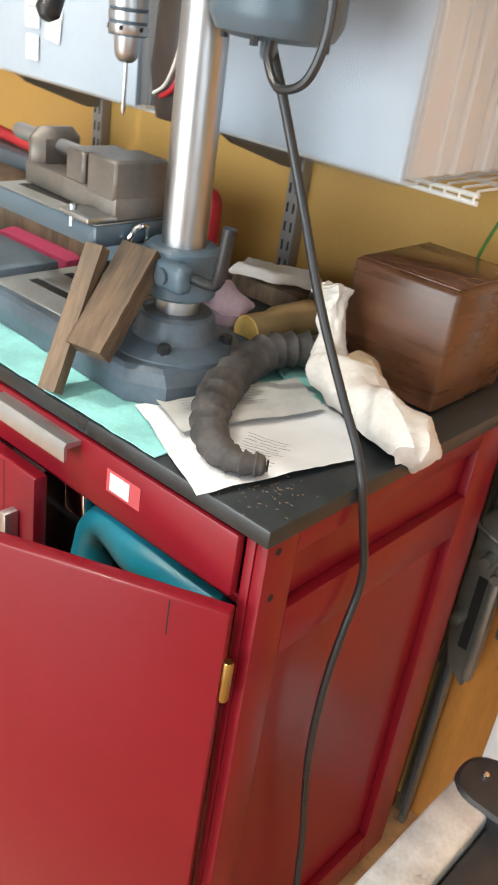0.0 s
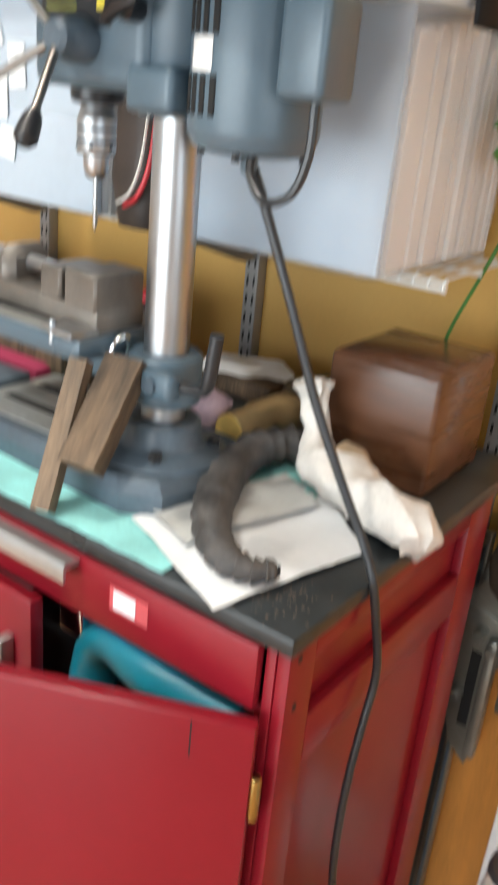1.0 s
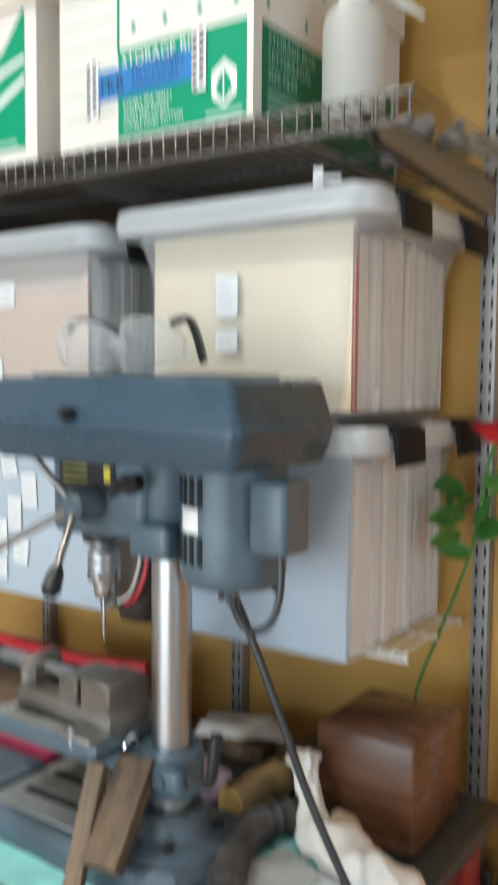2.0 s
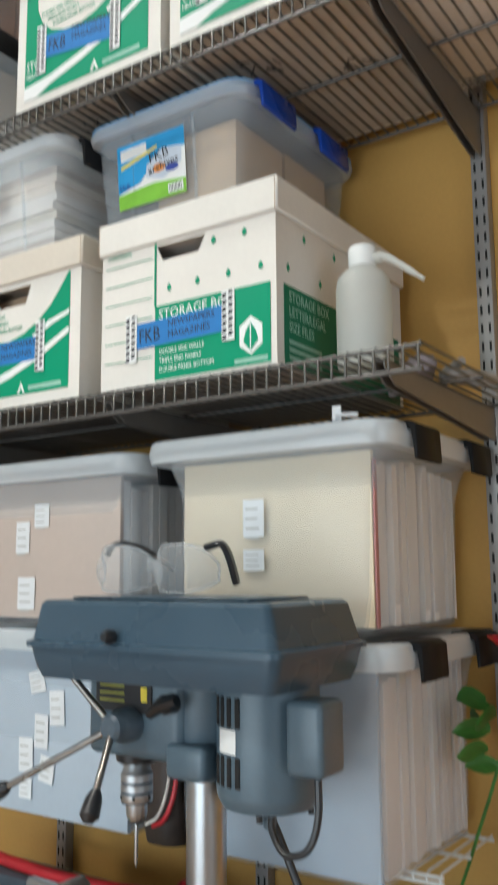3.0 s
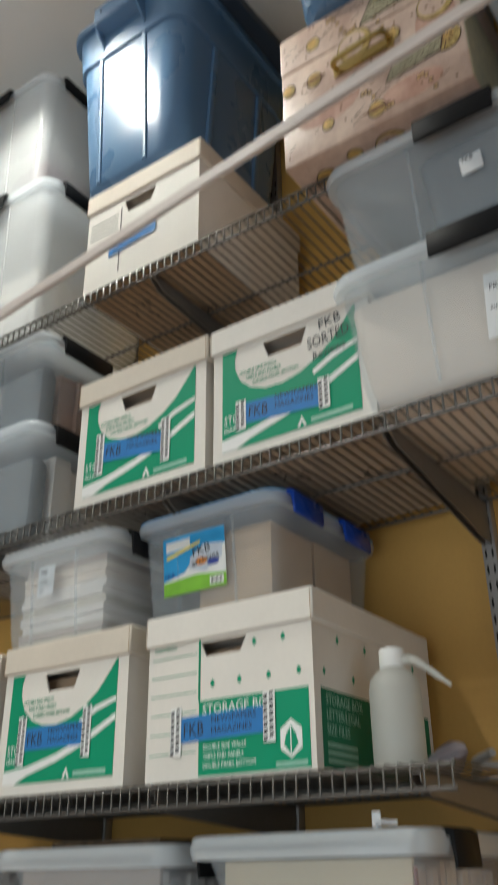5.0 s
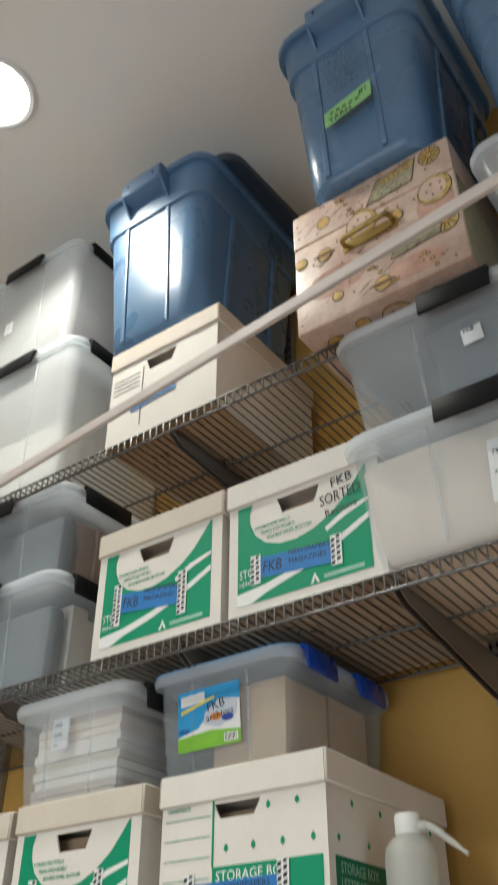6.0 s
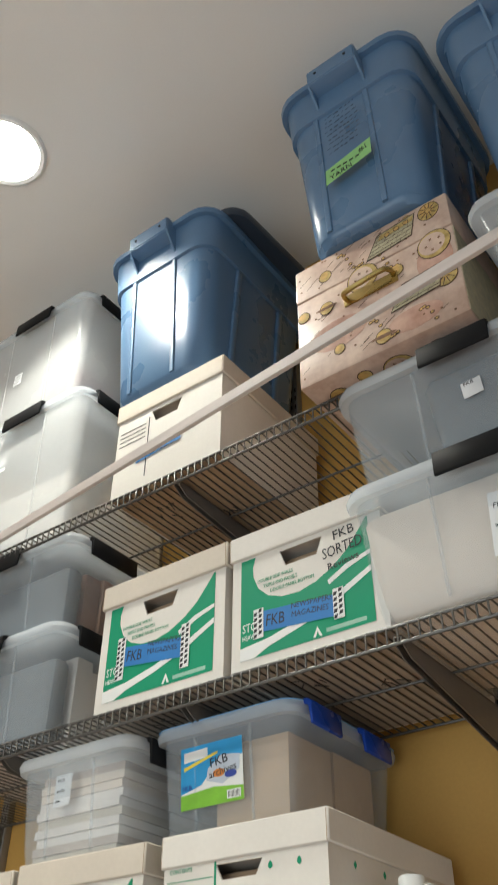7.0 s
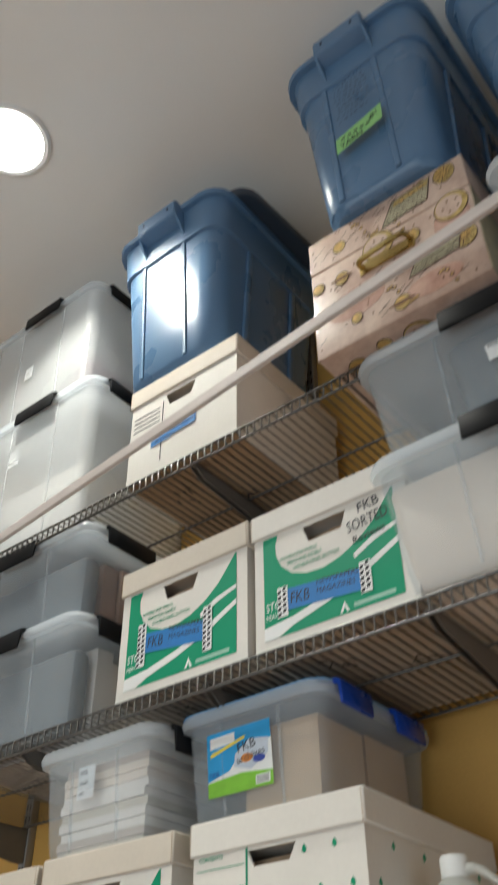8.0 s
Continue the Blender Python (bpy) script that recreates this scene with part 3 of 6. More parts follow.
def file_box(x0, y0, z0, label, style, w=0.312, d=0.405, h=0.262, lid_mat=None, words=(), tape=True, wide=1.0, tall=1.0, slope=0.0, tape_z=0.0, check=0.041):
    fb = thing("file_box", (x0, y0, z0), label, "file box", "cardboard file boxes")
    t, lh = 0.004, 0.05
    body = h - 0.004
    hx0, hx1, hz0, hz1 = (0.105, 0.195, 0.172, 0.203)
    if style == "dots":
        hx0, hx1, hz0, hz1 = 0.106, 0.195, 0.184, 0.207
    bm = bmesh.new()
    # front wall with its hand hole
    out = [(0, 0), (w, 0), (w, body), (0, body)]
    hole = [(hx0 + 0.012, hz0), (hx1 - 0.012, hz0), (hx1, hz1), (hx0, hz1)]
    fv = [[bm.verts.new((x, y, z)) for x, z in loop] for y in (0, t) for loop in (out, hole)]
    for i in range(4):
        j = (i + 1) % 4
        bm.faces.new((fv[0][i], fv[0][j], fv[1][j], fv[1][i]))
        bm.faces.new((fv[2][j], fv[2][i], fv[3][i], fv[3][j]))
        bm.faces.new((fv[1][i], fv[1][j], fv[3][j], fv[3][i]))
        bm.faces.new((fv[0][j], fv[0][i], fv[2][i], fv[2][j]))
    part("front_panel", bm, CARD, fb, smooth=0)
    part("side_panel", B(0, t, t, d, 0, body), CARD, fb)
    part("side_panel", B(w - t, w, t, d, 0, body), CARD, fb)
    part("back_panel", B(t, w - t, d - t, d, 0, body), CARD, fb)
    # the underside's shade is put into a darker card colour
    under = part("bottom_panel", B(t, w - t, t, d - t, 0, t), KRAFT if style == "plain" else SHADECARD, fb, "underside darkened in colour for shade, with scribbled marks")
    for cx, cy in ((0.09, 0.1), (0.21, 0.2)):
        for k in range(6):
            x, y, a, ln = cx + random.uniform(-0.03, 0.03), cy + random.uniform(-0.03, 0.03), random.uniform(0.4, 2.4), random.uniform(0.01, 0.03)
            ux, uy = math.cos(a), math.sin(a)
            ring = [(x - 0.0012 * uy, y + 0.0012 * ux), (x + ln * ux - 0.0012 * uy, y + ln * uy + 0.0012 * ux), (x + ln * ux + 0.0012 * uy, y + ln * uy - 0.0012 * ux), (x + 0.0012 * uy, y - 0.0012 * ux)]
            part("pen_mark", loft(bmesh.new(), [[(p, q, 0.0) for p, q in ring], [(p, q, -0.0006) for p, q in ring]]), INK, under)
    o = 0.006
    part("lid", B(-o, w + o, -o, d + o, h - lh, h, 0.0025, 1), lid_mat or CARD, fb)
    for sx in (-o + 0.0035, w + o - 0.0035):
        part("lid_seam", B(sx - 0.0005, sx + 0.0005, -o - 0.0004, -o + 0.001, h - lh + 0.001, h - 0.003), KRAFT, fb)
    part("file_folder", B(0.012, w - 0.012, 0.03, d - 0.02, 0.006, 0.2, 0.002, 1), KRAFT, fb, "brown files seen through the hand hole")
    y = -0.0005
    if style == "swoosh":
        arc = [(0.285, 0.2083), (0.268, 0.187), (0.245, 0.16), (0.215, 0.137), (0.18, 0.12), (0.145, 0.112), (0.11, 0.114), (0.08, 0.125), (0.058, 0.145), (0.047, 0.17), (0.046, 0.19), (0.052, 0.2083)]
        part("green_print", poly(bmesh.new(), [(0.02, 0.2083), (0.02, 0.018), (0.288, 0.018), (0.288, 0.2083)] + arc, y), GREEN, fb)
        up = [(0.02, 0.04), (0.08, 0.046), (0.15, 0.062), (0.22, 0.086), (0.288, 0.117)]
        lo = [(0.288, 0.107), (0.22, 0.0735), (0.15, 0.049), (0.08, 0.031), (0.05, 0.018), (0.02, 0.018)]
        part("white_band", poly(bmesh.new(), up + lo, y - 0.0006), WHITEP, fb)
        part("white_band", poly(bmesh.new(), [(0.203, 0.114), (0.24, 0.133), (0.288, 0.145), (0.288, 0.138), (0.245, 0.1245), (0.206, 0.106)], y - 0.0006), WHITEP, fb)
        for i, (txt, dx) in enumerate((("DOUBLE SIDE WALLS", 0.053), ("TRIPLE END PANELS", 0.066), ("DOUBLE PANEL BOTTOM", 0.08))):
            lettering("print", txt, 0.0095, GREEN, fb, on_front(dx + 0.004, 0.154 - 0.0125 * i, -0.0014), squeeze=0.85)
        lettering("print", "STO", 0.022, WHITEP, fb, on_front(0.024, 0.068, -0.0014), squeeze=0.75)
        lettering("print", "HEAVY", 0.0125, WHITEP, fb, on_front(0.024, 0.053, -0.0014), squeeze=0.75)
        part("maker_mark", poly(bmesh.new(), [(0.17, 0.021), (0.175, 0.021), (0.179, 0.031), (0.183, 0.021), (0.188, 0.021), (0.179, 0.039)], y - 0.0006), WHITEP, fb)
        part("maker_mark", poly(bmesh.new(), [(0.196, 0.024), (0.272, 0.024), (0.272, 0.031), (0.196, 0.031)], y - 0.0006, 0.0002), mat("pale_green_print", (0.3, 0.5, 0.4), 0.6), fb)
    elif style == "dots":
        part("green_print", poly(bmesh.new(), [(0.1055, 0.004), (0.303, 0.004), (0.303, 0.115), (0.1055, 0.115)], y), GREEN, fb)
        part("green_line", poly(bmesh.new(), [(0.1035, 0.115), (0.107, 0.115), (0.107, 0.212), (0.1035, 0.212)], y), GREEN, fb)
        for px, pz in ((0.131, 0.14), (0.182, 0.14), (0.235, 0.14), (0.288, 0.14), (0.21, 0.194), (0.262, 0.194)):
            part("leaf_mark", poly(bmesh.new(), [(px, pz - 0.006), (px + 0.0042, pz - 0.002), (px + 0.003, pz + 0.003), (px, pz + 0.0065), (px - 0.003, pz + 0.003), (px - 0.0042, pz - 0.002)], y), GREEN, fb)
        for i in range(6):
            z = 0.19 - 0.03 * i
            part("form_line", poly(bmesh.new(), [(0.008, z), (0.1, z), (0.1, z + 0.0012), (0.008, z + 0.0012)], y), GREEN, fb)
        lettering("print", "CONTENTS", 0.009, GREEN, fb, on_front(0.012, 0.203, -0.0012))
        lettering("print", "STORAGE BOX", 0.021, WHITEP, fb, on_front(0.112, 0.094, -0.0014), squeeze=0.95)
        for i, txt in enumerate(("DOUBLE SIDE WALLS", "TRIPLE END PANELS", "DOUBLE PANEL BOTTOM")):
            lettering("print", txt, 0.0105, WHITEP, fb, on_front(0.114, 0.042 - 0.0135 * i, -0.0014), squeeze=0.8)
        hexa = disc_pts(0.272, 0.045, 0.021, 0.027, 6, 30, 390)
        part("leaf_badge", poly(bmesh.new(), hexa, y - 0.0006), WHITEP, fb)
        part("leaf_mark", poly(bmesh.new(), [(0.272, 0.023), (0.284, 0.037), (0.28, 0.051), (0.272, 0.063), (0.264, 0.051), (0.26, 0.037)], y - 0.0012), GREEN, fb)
        part("leaf_mark", poly(bmesh.new(), [(0.2712, 0.025), (0.2728, 0.025), (0.2728, 0.061), (0.2712, 0.061)], y - 0.0019), WHITEP, fb)
        part("maker_mark", poly(bmesh.new(), [(0.245, 0.008), (0.298, 0.008), (0.298, 0.014), (0.245, 0.014)], y - 0.0006, 0.0002), mat("pale_green_print", (0.3, 0.5, 0.4), 0.6), fb)
        # the long side that looks to +x, its shade put into the print colour
        side = fb.matrix_world.inverted() @ fb.matrix_world @ pose(w, 0, 0, 0, 0, 90)
        part("side_print", poly(bmesh.new(), [(0.018, 0.004), (0.39, 0.004), (0.39, 0.115), (0.018, 0.115)], y), SHADEGREEN, fb, "", side)
        for i in range(8):
            px, pz = 0.03 + 0.045 * i, 0.194 if i % 2 else 0.14
            part("leaf_mark", poly(bmesh.new(), [(px, pz - 0.006), (px + 0.0045, pz), (px, pz + 0.0065), (px - 0.0045, pz)], y), GREEN, fb, "", side)
        for i, (txt, s) in enumerate((("STORAGE BOX", 0.021), ("LETTER/LEGAL", 0.02), ("SIZE FILES", 0.02))):
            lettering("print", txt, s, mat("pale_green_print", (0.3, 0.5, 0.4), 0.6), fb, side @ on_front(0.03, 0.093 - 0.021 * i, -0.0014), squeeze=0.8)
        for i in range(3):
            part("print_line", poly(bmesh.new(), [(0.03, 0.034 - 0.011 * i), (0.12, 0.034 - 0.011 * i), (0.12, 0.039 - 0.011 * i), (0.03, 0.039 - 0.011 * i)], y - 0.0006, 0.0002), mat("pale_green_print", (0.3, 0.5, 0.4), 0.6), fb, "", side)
    else:
        for i in range(4):
            z = 0.175 - 0.012 * i
            part("form_line", poly(bmesh.new(), [(0.01, z), (0.09, z), (0.09, z + 0.0022), (0.01, z + 0.0022)], y), INK, fb)
        part("form_line", poly(bmesh.new(), [(0.098, 0.03), (0.1005, 0.03), (0.1005, 0.19), (0.098, 0.19)], y), INK, fb)
    if tape:
        a, b, zz, sl = {"swoosh": (0.066, 0.222, 0.079, 0.0), "dots": (0.068, 0.235, 0.08, 0.0), "plain": (0.07, 0.2, 0.092, 0.012)}[style]
        zz, sl = zz + tape_z, sl + slope
        part("tape", poly(bmesh.new(), [(a, zz - 0.019), (b, zz - 0.019 + sl), (b, zz + 0.019 + sl), (a, zz + 0.019)], y - 0.0014), BLUETAPE, fb, "strip of blue tape")
        tl = math.degrees(math.atan2(sl, b - a))
        if words:
            lettering("handwriting", words[0], 0.03, INK, fb, on_front(a + 0.008, zz - 0.011, -0.0026, tl), squeeze=0.8)
            for i, wd in enumerate(words[1:]):
                lettering("handwriting", wd, 0.0145, INK, fb, on_front(a + 0.062, zz + 0.006 - 0.016 * i, -0.0026, tl), squeeze=0.95)
        else:
            bars(fb, a + 0.012, zz + 0.002, 0.13, 2, 0.013, 0.003, -0.0026)
        if style != "plain":
            for cx, cz in ((a - 0.006, zz - 0.002), (b + 0.001, zz + sl + 0.002)):
                part("checked_tape", poly(bmesh.new(), [(cx - 0.0105, cz - check), (cx + 0.0105, cz - check), (cx + 0.0105, cz + check), (cx - 0.0105, cz + check)], y - 0.0022), WHITEP, fb, "black and white houndstooth tape")
                bm = bmesh.new()
                for i in range(int(check * 195)):
                    for j in range(2):
                        px, pz = cx - 0.01 + 0.0102 * j, cz - check + 0.001 + 0.01 * i + (0.005 if j else 0)
                        pz1 = min(pz + 0.0072, cz + check - 0.0005)
                        poly(bm, [(px, pz), (px + 0.006, pz + 0.001), (px + 0.008, pz1), (px + 0.0015, pz1 - 0.0005)], y - 0.0029, 0.0003)
                tagged(part("check", bm, INK, fb, smooth=0), kind="stuff")
    fb.matrix_world = fb.matrix_world @ Matrix.Diagonal((wide, 1, tall, 1))
    return fb


WORDS = ("FKB", "NEWSPAPERS", "MAGAZINES")
file_box(-0.534, 1.121, SH2 + 0.003, "white file box with green print, leaf marks and blue tape", "dots", words=WORDS, wide=1.03, tall=1.012, tape_z=-0.006, slope=0.003, check=0.036)
file_box(-0.893, 1.121, SH2 + 0.003, "white file box with a green swoosh print and blue tape", "swoosh", lid_mat=CARDD, words=WORDS, tall=1.012, tape_z=0.013, check=0.042)
file_box(-1.235, 1.125, SH2 + 0.003, "white file box with a green swoosh print", "swoosh", lid_mat=CARDD)
file_box(-0.752, 1.122, SH3 + 0.003, "white file box with green swoosh print, tape and a cream lid", "swoosh", lid_mat=CARDD, words=WORDS, wide=1.06, tall=1.09, tape_z=0.019, slope=-0.019, check=0.042)
fb2 = file_box(-0.405, 1.125, SH3 + 0.003, "white file box with green print, handwritten on its front", "swoosh", words=WORDS, wide=1.06, tall=1.09, slope=-0.014, check=0.027)
lettering("handwriting", "FKB", 0.026, INK, fb2, on_front(0.218, 0.185, -0.0016, 5))
lettering("handwriting", "SORTED", 0.03, INK, fb2, on_front(0.196, 0.154, -0.0022, 4), squeeze=0.72)
lettering("handwriting", "Reviews", 0.019, INK, fb2, on_front(0.205, 0.131, -0.0022, 5))
file_box(-0.783, 1.122, SH4 + 0.003, "plain cream file box with a form and blue tape", "plain", lid_mat=CARDD, wide=1.075, tall=1.13)

# printed label and stickers on the bins
zl = thing("printed_label", (-0.576, 1.2035, 2.172), "blue and green printed label on a clear box", "label", rx=4.8)
part("paper", poly(bmesh.new(), [(0, 0), (0.148, 0), (0.148, 0.12), (0, 0.12)], 0.0, 0.0006), WHITEP, zl)
part("sky_print", poly(bmesh.new(), [(0, 0.03), (0.05, 0.042), (0.075, 0.068), (0.148, 0.085), (0.148, 0.12), (0, 0.12)], -0.0007, 0.0003), SKYBLUE, zl)
part("lime_print", poly(bmesh.new(), [(0, 0), (0.148, 0), (0.148, 0.026), (0.08, 0.034), (0, 0.028)], -0.0007, 0.0003), LIMEPRINT, zl)
part("brand_shape", poly(bmesh.new(), [(0.008, 0.09), (0.066, 0.094), (0.066, 0.112), (0.008, 0.11)], -0.0011, 0.0003), WHITEP, zl, "white brand mark")
part("yellow_bar", poly(bmesh.new(), [(0.008, 0.074), (0.09, 0.096), (0.09, 0.101), (0.008, 0.081)], -0.0012, 0.0003), mat("yellow_print", (0.75, 0.6, 0.05), 0.5), zl)
part("box_picture", poly(bmesh.new(), [(0.062, 0.048), (0.1, 0.036), (0.14, 0.058), (0.142, 0.086), (0.1, 0.092), (0.066, 0.07)], -0.0011, 0.0003), mat("grey_blue_print", (0.55, 0.6, 0.68), 0.5), zl)
part("orange_picture", poly(bmesh.new(), disc_pts(0.092, 0.058, 0.014, 0.008), -0.0015, 0.0003), mat("orange_print", (0.7, 0.25, 0.05), 0.5), zl)
part("blue_picture", poly(bmesh.new(), disc_pts(0.12, 0.052, 0.014, 0.007), -0.0015, 0.0003), mat("navy_print", (0.04, 0.07, 0.35), 0.5), zl)
part("code_patch", poly(bmesh.new(), [(0.11, 0.006), (0.142, 0.006), (0.142, 0.022), (0.11, 0.022)], -0.0011, 0.0003), WHITEP, zl)
for i in range(9):
    part("code_line", poly(bmesh.new(), [(0.113 + 0.003 * i, 0.008), (0.1142 + 0.003 * i, 0.008), (0.1142 + 0.003 * i, 0.02), (0.113 + 0.003 * i, 0.02)], -0.0015, 0.0002), INK, zl)
lettering("handwriting", "FKB", 0.026, INK, zl, on_front(0.072, 0.07, -0.002, 8))
lettering("handwriting", "archives", 0.02, INK, zl, on_front(0.07, 0.05, -0.002, 8))
lettering("handwriting", "FKB", 0.014, mat("blue_ink", (0.02, 0.05, 0.3), 0.5), zl, on_front(0.004, 0.036, -0.002))
zl.matrix_world = zl.matrix_world @ Matrix.Diagonal((0.975, 1, 0.92, 1))
for x, z, w, h in ((-0.331, 1.615, 0.036, 0.054), (-0.331, 1.567, 0.036, 0.03)):
    sticker(x, 1.2105, z, w, h, 4)
for x, z, w, h in ((-0.782, 1.645, 0.036, 0.04), (-0.828, 1.601, 0.034, 0.055), (-0.82, 1.504, 0.043, 0.055)):
    sticker(x, 1.2195, z, w, h, 4)
for x, z, w, h, tl in ((-0.776, 1.362, 0.036, 0.036, 14), (-0.729, 1.315, 0.034, 0.056, 4), (-0.766, 1.276, 0.032, 0.055, 0), (-0.802, 1.234, 0.034, 0.056, 2), (-0.755, 1.225, 0.034, 0.042, -8), (-0.8, 1.192, 0.03, 0.034, 0)):
    sticker(x, 1.2185, z, w, h, 3, tl)
sticker(-0.868, 1.151, 2.213, 0.046, 0.062, 3, words=(("FKB", 0.012), ("audio", 0.011), ("misc", 0.008)))
sticker(0.128, 1.0985, 2.735, 0.038, 0.036, 2, 4, words=(("FKB", 0.012),))
sticker(0.128, 1.1, 2.415, 0.06, 0.115, 5, -3, words=(("FKB", 0.014), ("audio", 0.012)))
sticker(-1.31, 1.131, 3.55, 0.035, 0.045, 3)
sticker(-1.3, 1.131, 3.2, 0.045, 0.05, 3)

# ---- blue totes on the top shelf ----


def blue_tote(x0, x1, y0, y1, z0, h, label, taped=False, lid=True):
    w, d = x1 - x0, y1 - y0
    tp, r = 0.036, 0.06
    tb = thing("blue_tote", (x0, y0, z0), label, "storage tote", "blue storage totes")
    rings = [rr(tp + 0.02, w - tp - 0.02, tp + 0.02, d - tp - 0.02, r * 0.5, 0)]
    for f in (0.02, 0.04, 0.25, 0.5, 0.76, 0.765, 0.9, 0.97):
        t = tp * (1 - f) + (0.006 if f < 0.03 else 0.0) - (0.007 if f >= 0.765 else 0)
        rings.append(rr(t, w - t, t, d - t, r, h * f))
    rings += [rr(-0.02, w + 0.02, -0.02, d + 0.02, r + 0.015, h * 0.97), rr(-0.022, w + 0.022, -0.022, d + 0.022, r + 0.015, h), rr(0.0, w, 0.0, d, r, h)]
    for f in (0.9, 0.5, 0.03):
        t = tp * (1 - f) + 0.004
        rings.append(rr(t, w - t, t, d - t, r * 0.9, h * f))
    part("tub", loft(bmesh.new(), rings), BLUETOTE, tb)
    # recessed-looking front panel between two ribs, slanted with the wall
    slant = math.degrees(math.atan2(tp, h))
    for fx in (0.27, 0.66):
        part("rib", loft(bmesh.new(), [rr(-0.007, 0.007, -0.0025, 0.004, 0.003, 0.02, 4), rr(-0.007, 0.007, -0.0025, 0.004, 0.003, h * 0.78, 4)]), BLUETOTE, tb, "", pose(fx * w, tp - 0.002, 0.0, slant))
    for fy in (0.3, 0.7):
        part("rib", loft(bmesh.new(), [rr(-0.004, 0.006, -0.01, 0.01, 0.003, 0.02, 2), rr(-0.004, 0.006, -0.01, 0.01, 0.003, h * 0.75, 2)]), BLUETOTE, tb, "", pose(w - tp + 0.002, fy * d, 0.0, 0, slant))
    prof = ((0.004, h + 0.004), (-0.04, h + 0.006), (-0.047, h), (-0.044, h - 0.05), (-0.034, h - 0.056), (0.0, h - 0.06))
    hd = loft(bmesh.new(), [[(x, y, z) for y, z in prof] for x in (0.3 * w, 0.68 * w)])
    bmesh.ops.bevel(hd, geom=list(hd.edges), offset=0.003, segments=2, affect="EDGES")
    hd = part("handle", hd, BLUETOTE, tb, "moulded grip under the rim")
    for x in (0.37 * w, 0.61 * w):
        part("bolt_hole", lathe(bmesh.new(), [(0.004, -0.0475), (0.004, -0.044)], 10, (x, 0, h - 0.022), "y"), DARK, hd)
    for x in (0.305 * w, 0.675 * w):
        part("handle_cheek", loft(bmesh.new(), [[(x + dx, y, z) for y, z in ((0.012, h - 0.05), (-0.04, h - 0.054), (-0.03, h - 0.066), (0.006, h - 0.115))] for dx in (-0.003, 0.003)]), BLUETOTE, tb)
    if lid:
        part("lid", lid_mesh(w, d, h + 0.014, r, 0.018, 0.02), BLUETOTE, tb)
    if taped:
        tape_m = pose(0.055 * w, tp * 0.48, 0.0, slant)
        t0 = part("tape", poly(bmesh.new(), [(0.265 * w, 0.138), (0.6 * w, 0.163), (0.607 * w, 0.213), (0.27 * w, 0.186)], -0.006), GREENTAPE, tb, "strip of green tape", tape_m)
        for k in range(5):
            part("name_stroke", poly(bmesh.new(), [(0.31 * w + 0.016 * k, 0.173), (0.31 * w + 0.016 * k + 0.01, 0.174), (0.31 * w + 0.016 * k + 0.01, 0.179), (0.31 * w + 0.016 * k, 0.178)], -0.0072, 0.0003), INK, t0)
        lettering("handwriting", "YARN", 0.022, INK, t0, on_front(0.3 * w, 0.147, -0.0074, 6))
        lettering("handwriting", "#1", 0.022, INK, t0, on_front(0.52 * w, 0.182, -0.0074, 8))
        for i in range(9):
            x = 0.3 * w + random.uniform(0, 0.008)
            while x < 0.3 * w + 0.085:
                z, ln = 0.235 + 0.0165 * i + (x - 0.3 * w) * 0.12 + random.uniform(-0.002, 0.002), random.uniform(0.004, 0.014)
                part("writing_stroke", poly(bmesh.new(), [(x, z), (x + ln, z + random.uniform(-0.002, 0.004)), (x + ln, z + 0.004), (x, z + 0.0025)], -0.0062, 0.0003), mat("faded_ink", (0.03, 0.05, 0.09), 0.6), tb, "", tape_m)
                x += ln + random.uniform(0.003, 0.006)
    return tb


blue_tote(-0.85, -0.475, 1.075, 1.56, SH4 + 0.302, 0.552, "blue plastic tote standing on a cream file box, brightly lit", lid=False)
blue_tote(-0.166, 0.19, 0.985, 1.47, 3.248, 0.555, "blue plastic tote with green tape on its front", True)
blue_tote(0.265, 0.64, 0.99, 1.46, 3.13, 0.56, "blue plastic tote at the end of the top shelf")
bm = lid_mesh(0.37, 0.42, 0.034, 0.05, 0.012, 0.034)
solid("loose_cover", bm, DARKTOTE, "dark plastic cover lying askew on a blue tote", "plastic cover", m=pose(-0.8, 1.15, 3.747, 0, 0, -3))

# printed suitcase box with a brass handle
pb = thing("suitcase_box", (-0.189, 1.057, SH4 + 0.004), "pink keepsake box printed with planets, hinged lid, brass handle", "keepsake box")
part("body", B(0, 0.378, 0, 0.3, 0, 0.215, 0.004), PATTERN, pb)
part("lid", B(-0.001, 0.379, -0.001, 0.301, 0.217, 0.305, 0.004), PATTERN, pb)
hp = smooth_path([(0.128, -0.002, 0.157), (0.13, -0.022, 0.155), (0.15, -0.03, 0.153), (0.22, -0.03, 0.159), (0.238, -0.022, 0.161), (0.24, -0.002, 0.163)], 4)
part("handle", tube(bmesh.new(), hp, 0.0055, 8), BRASS, pb, "brass handle")
part("handle_plate", B(0.12, 0.248, -0.004, 0.0, 0.143, 0.169, 0.002), BRASS, pb)
random.seed(5)
DARKPRINT = mat("sepia_print", (0.07, 0.035, 0.02), 0.5, var=0.3, scale=50)
OCHRE = mat("ochre_print", (0.6, 0.38, 0.12), 0.5, var=0.3, scale=50)
ROSEPRINT = mat("rose_print", (0.5, 0.26, 0.19), 0.5, var=0.25, scale=14, col2=(0.62, 0.4, 0.31))


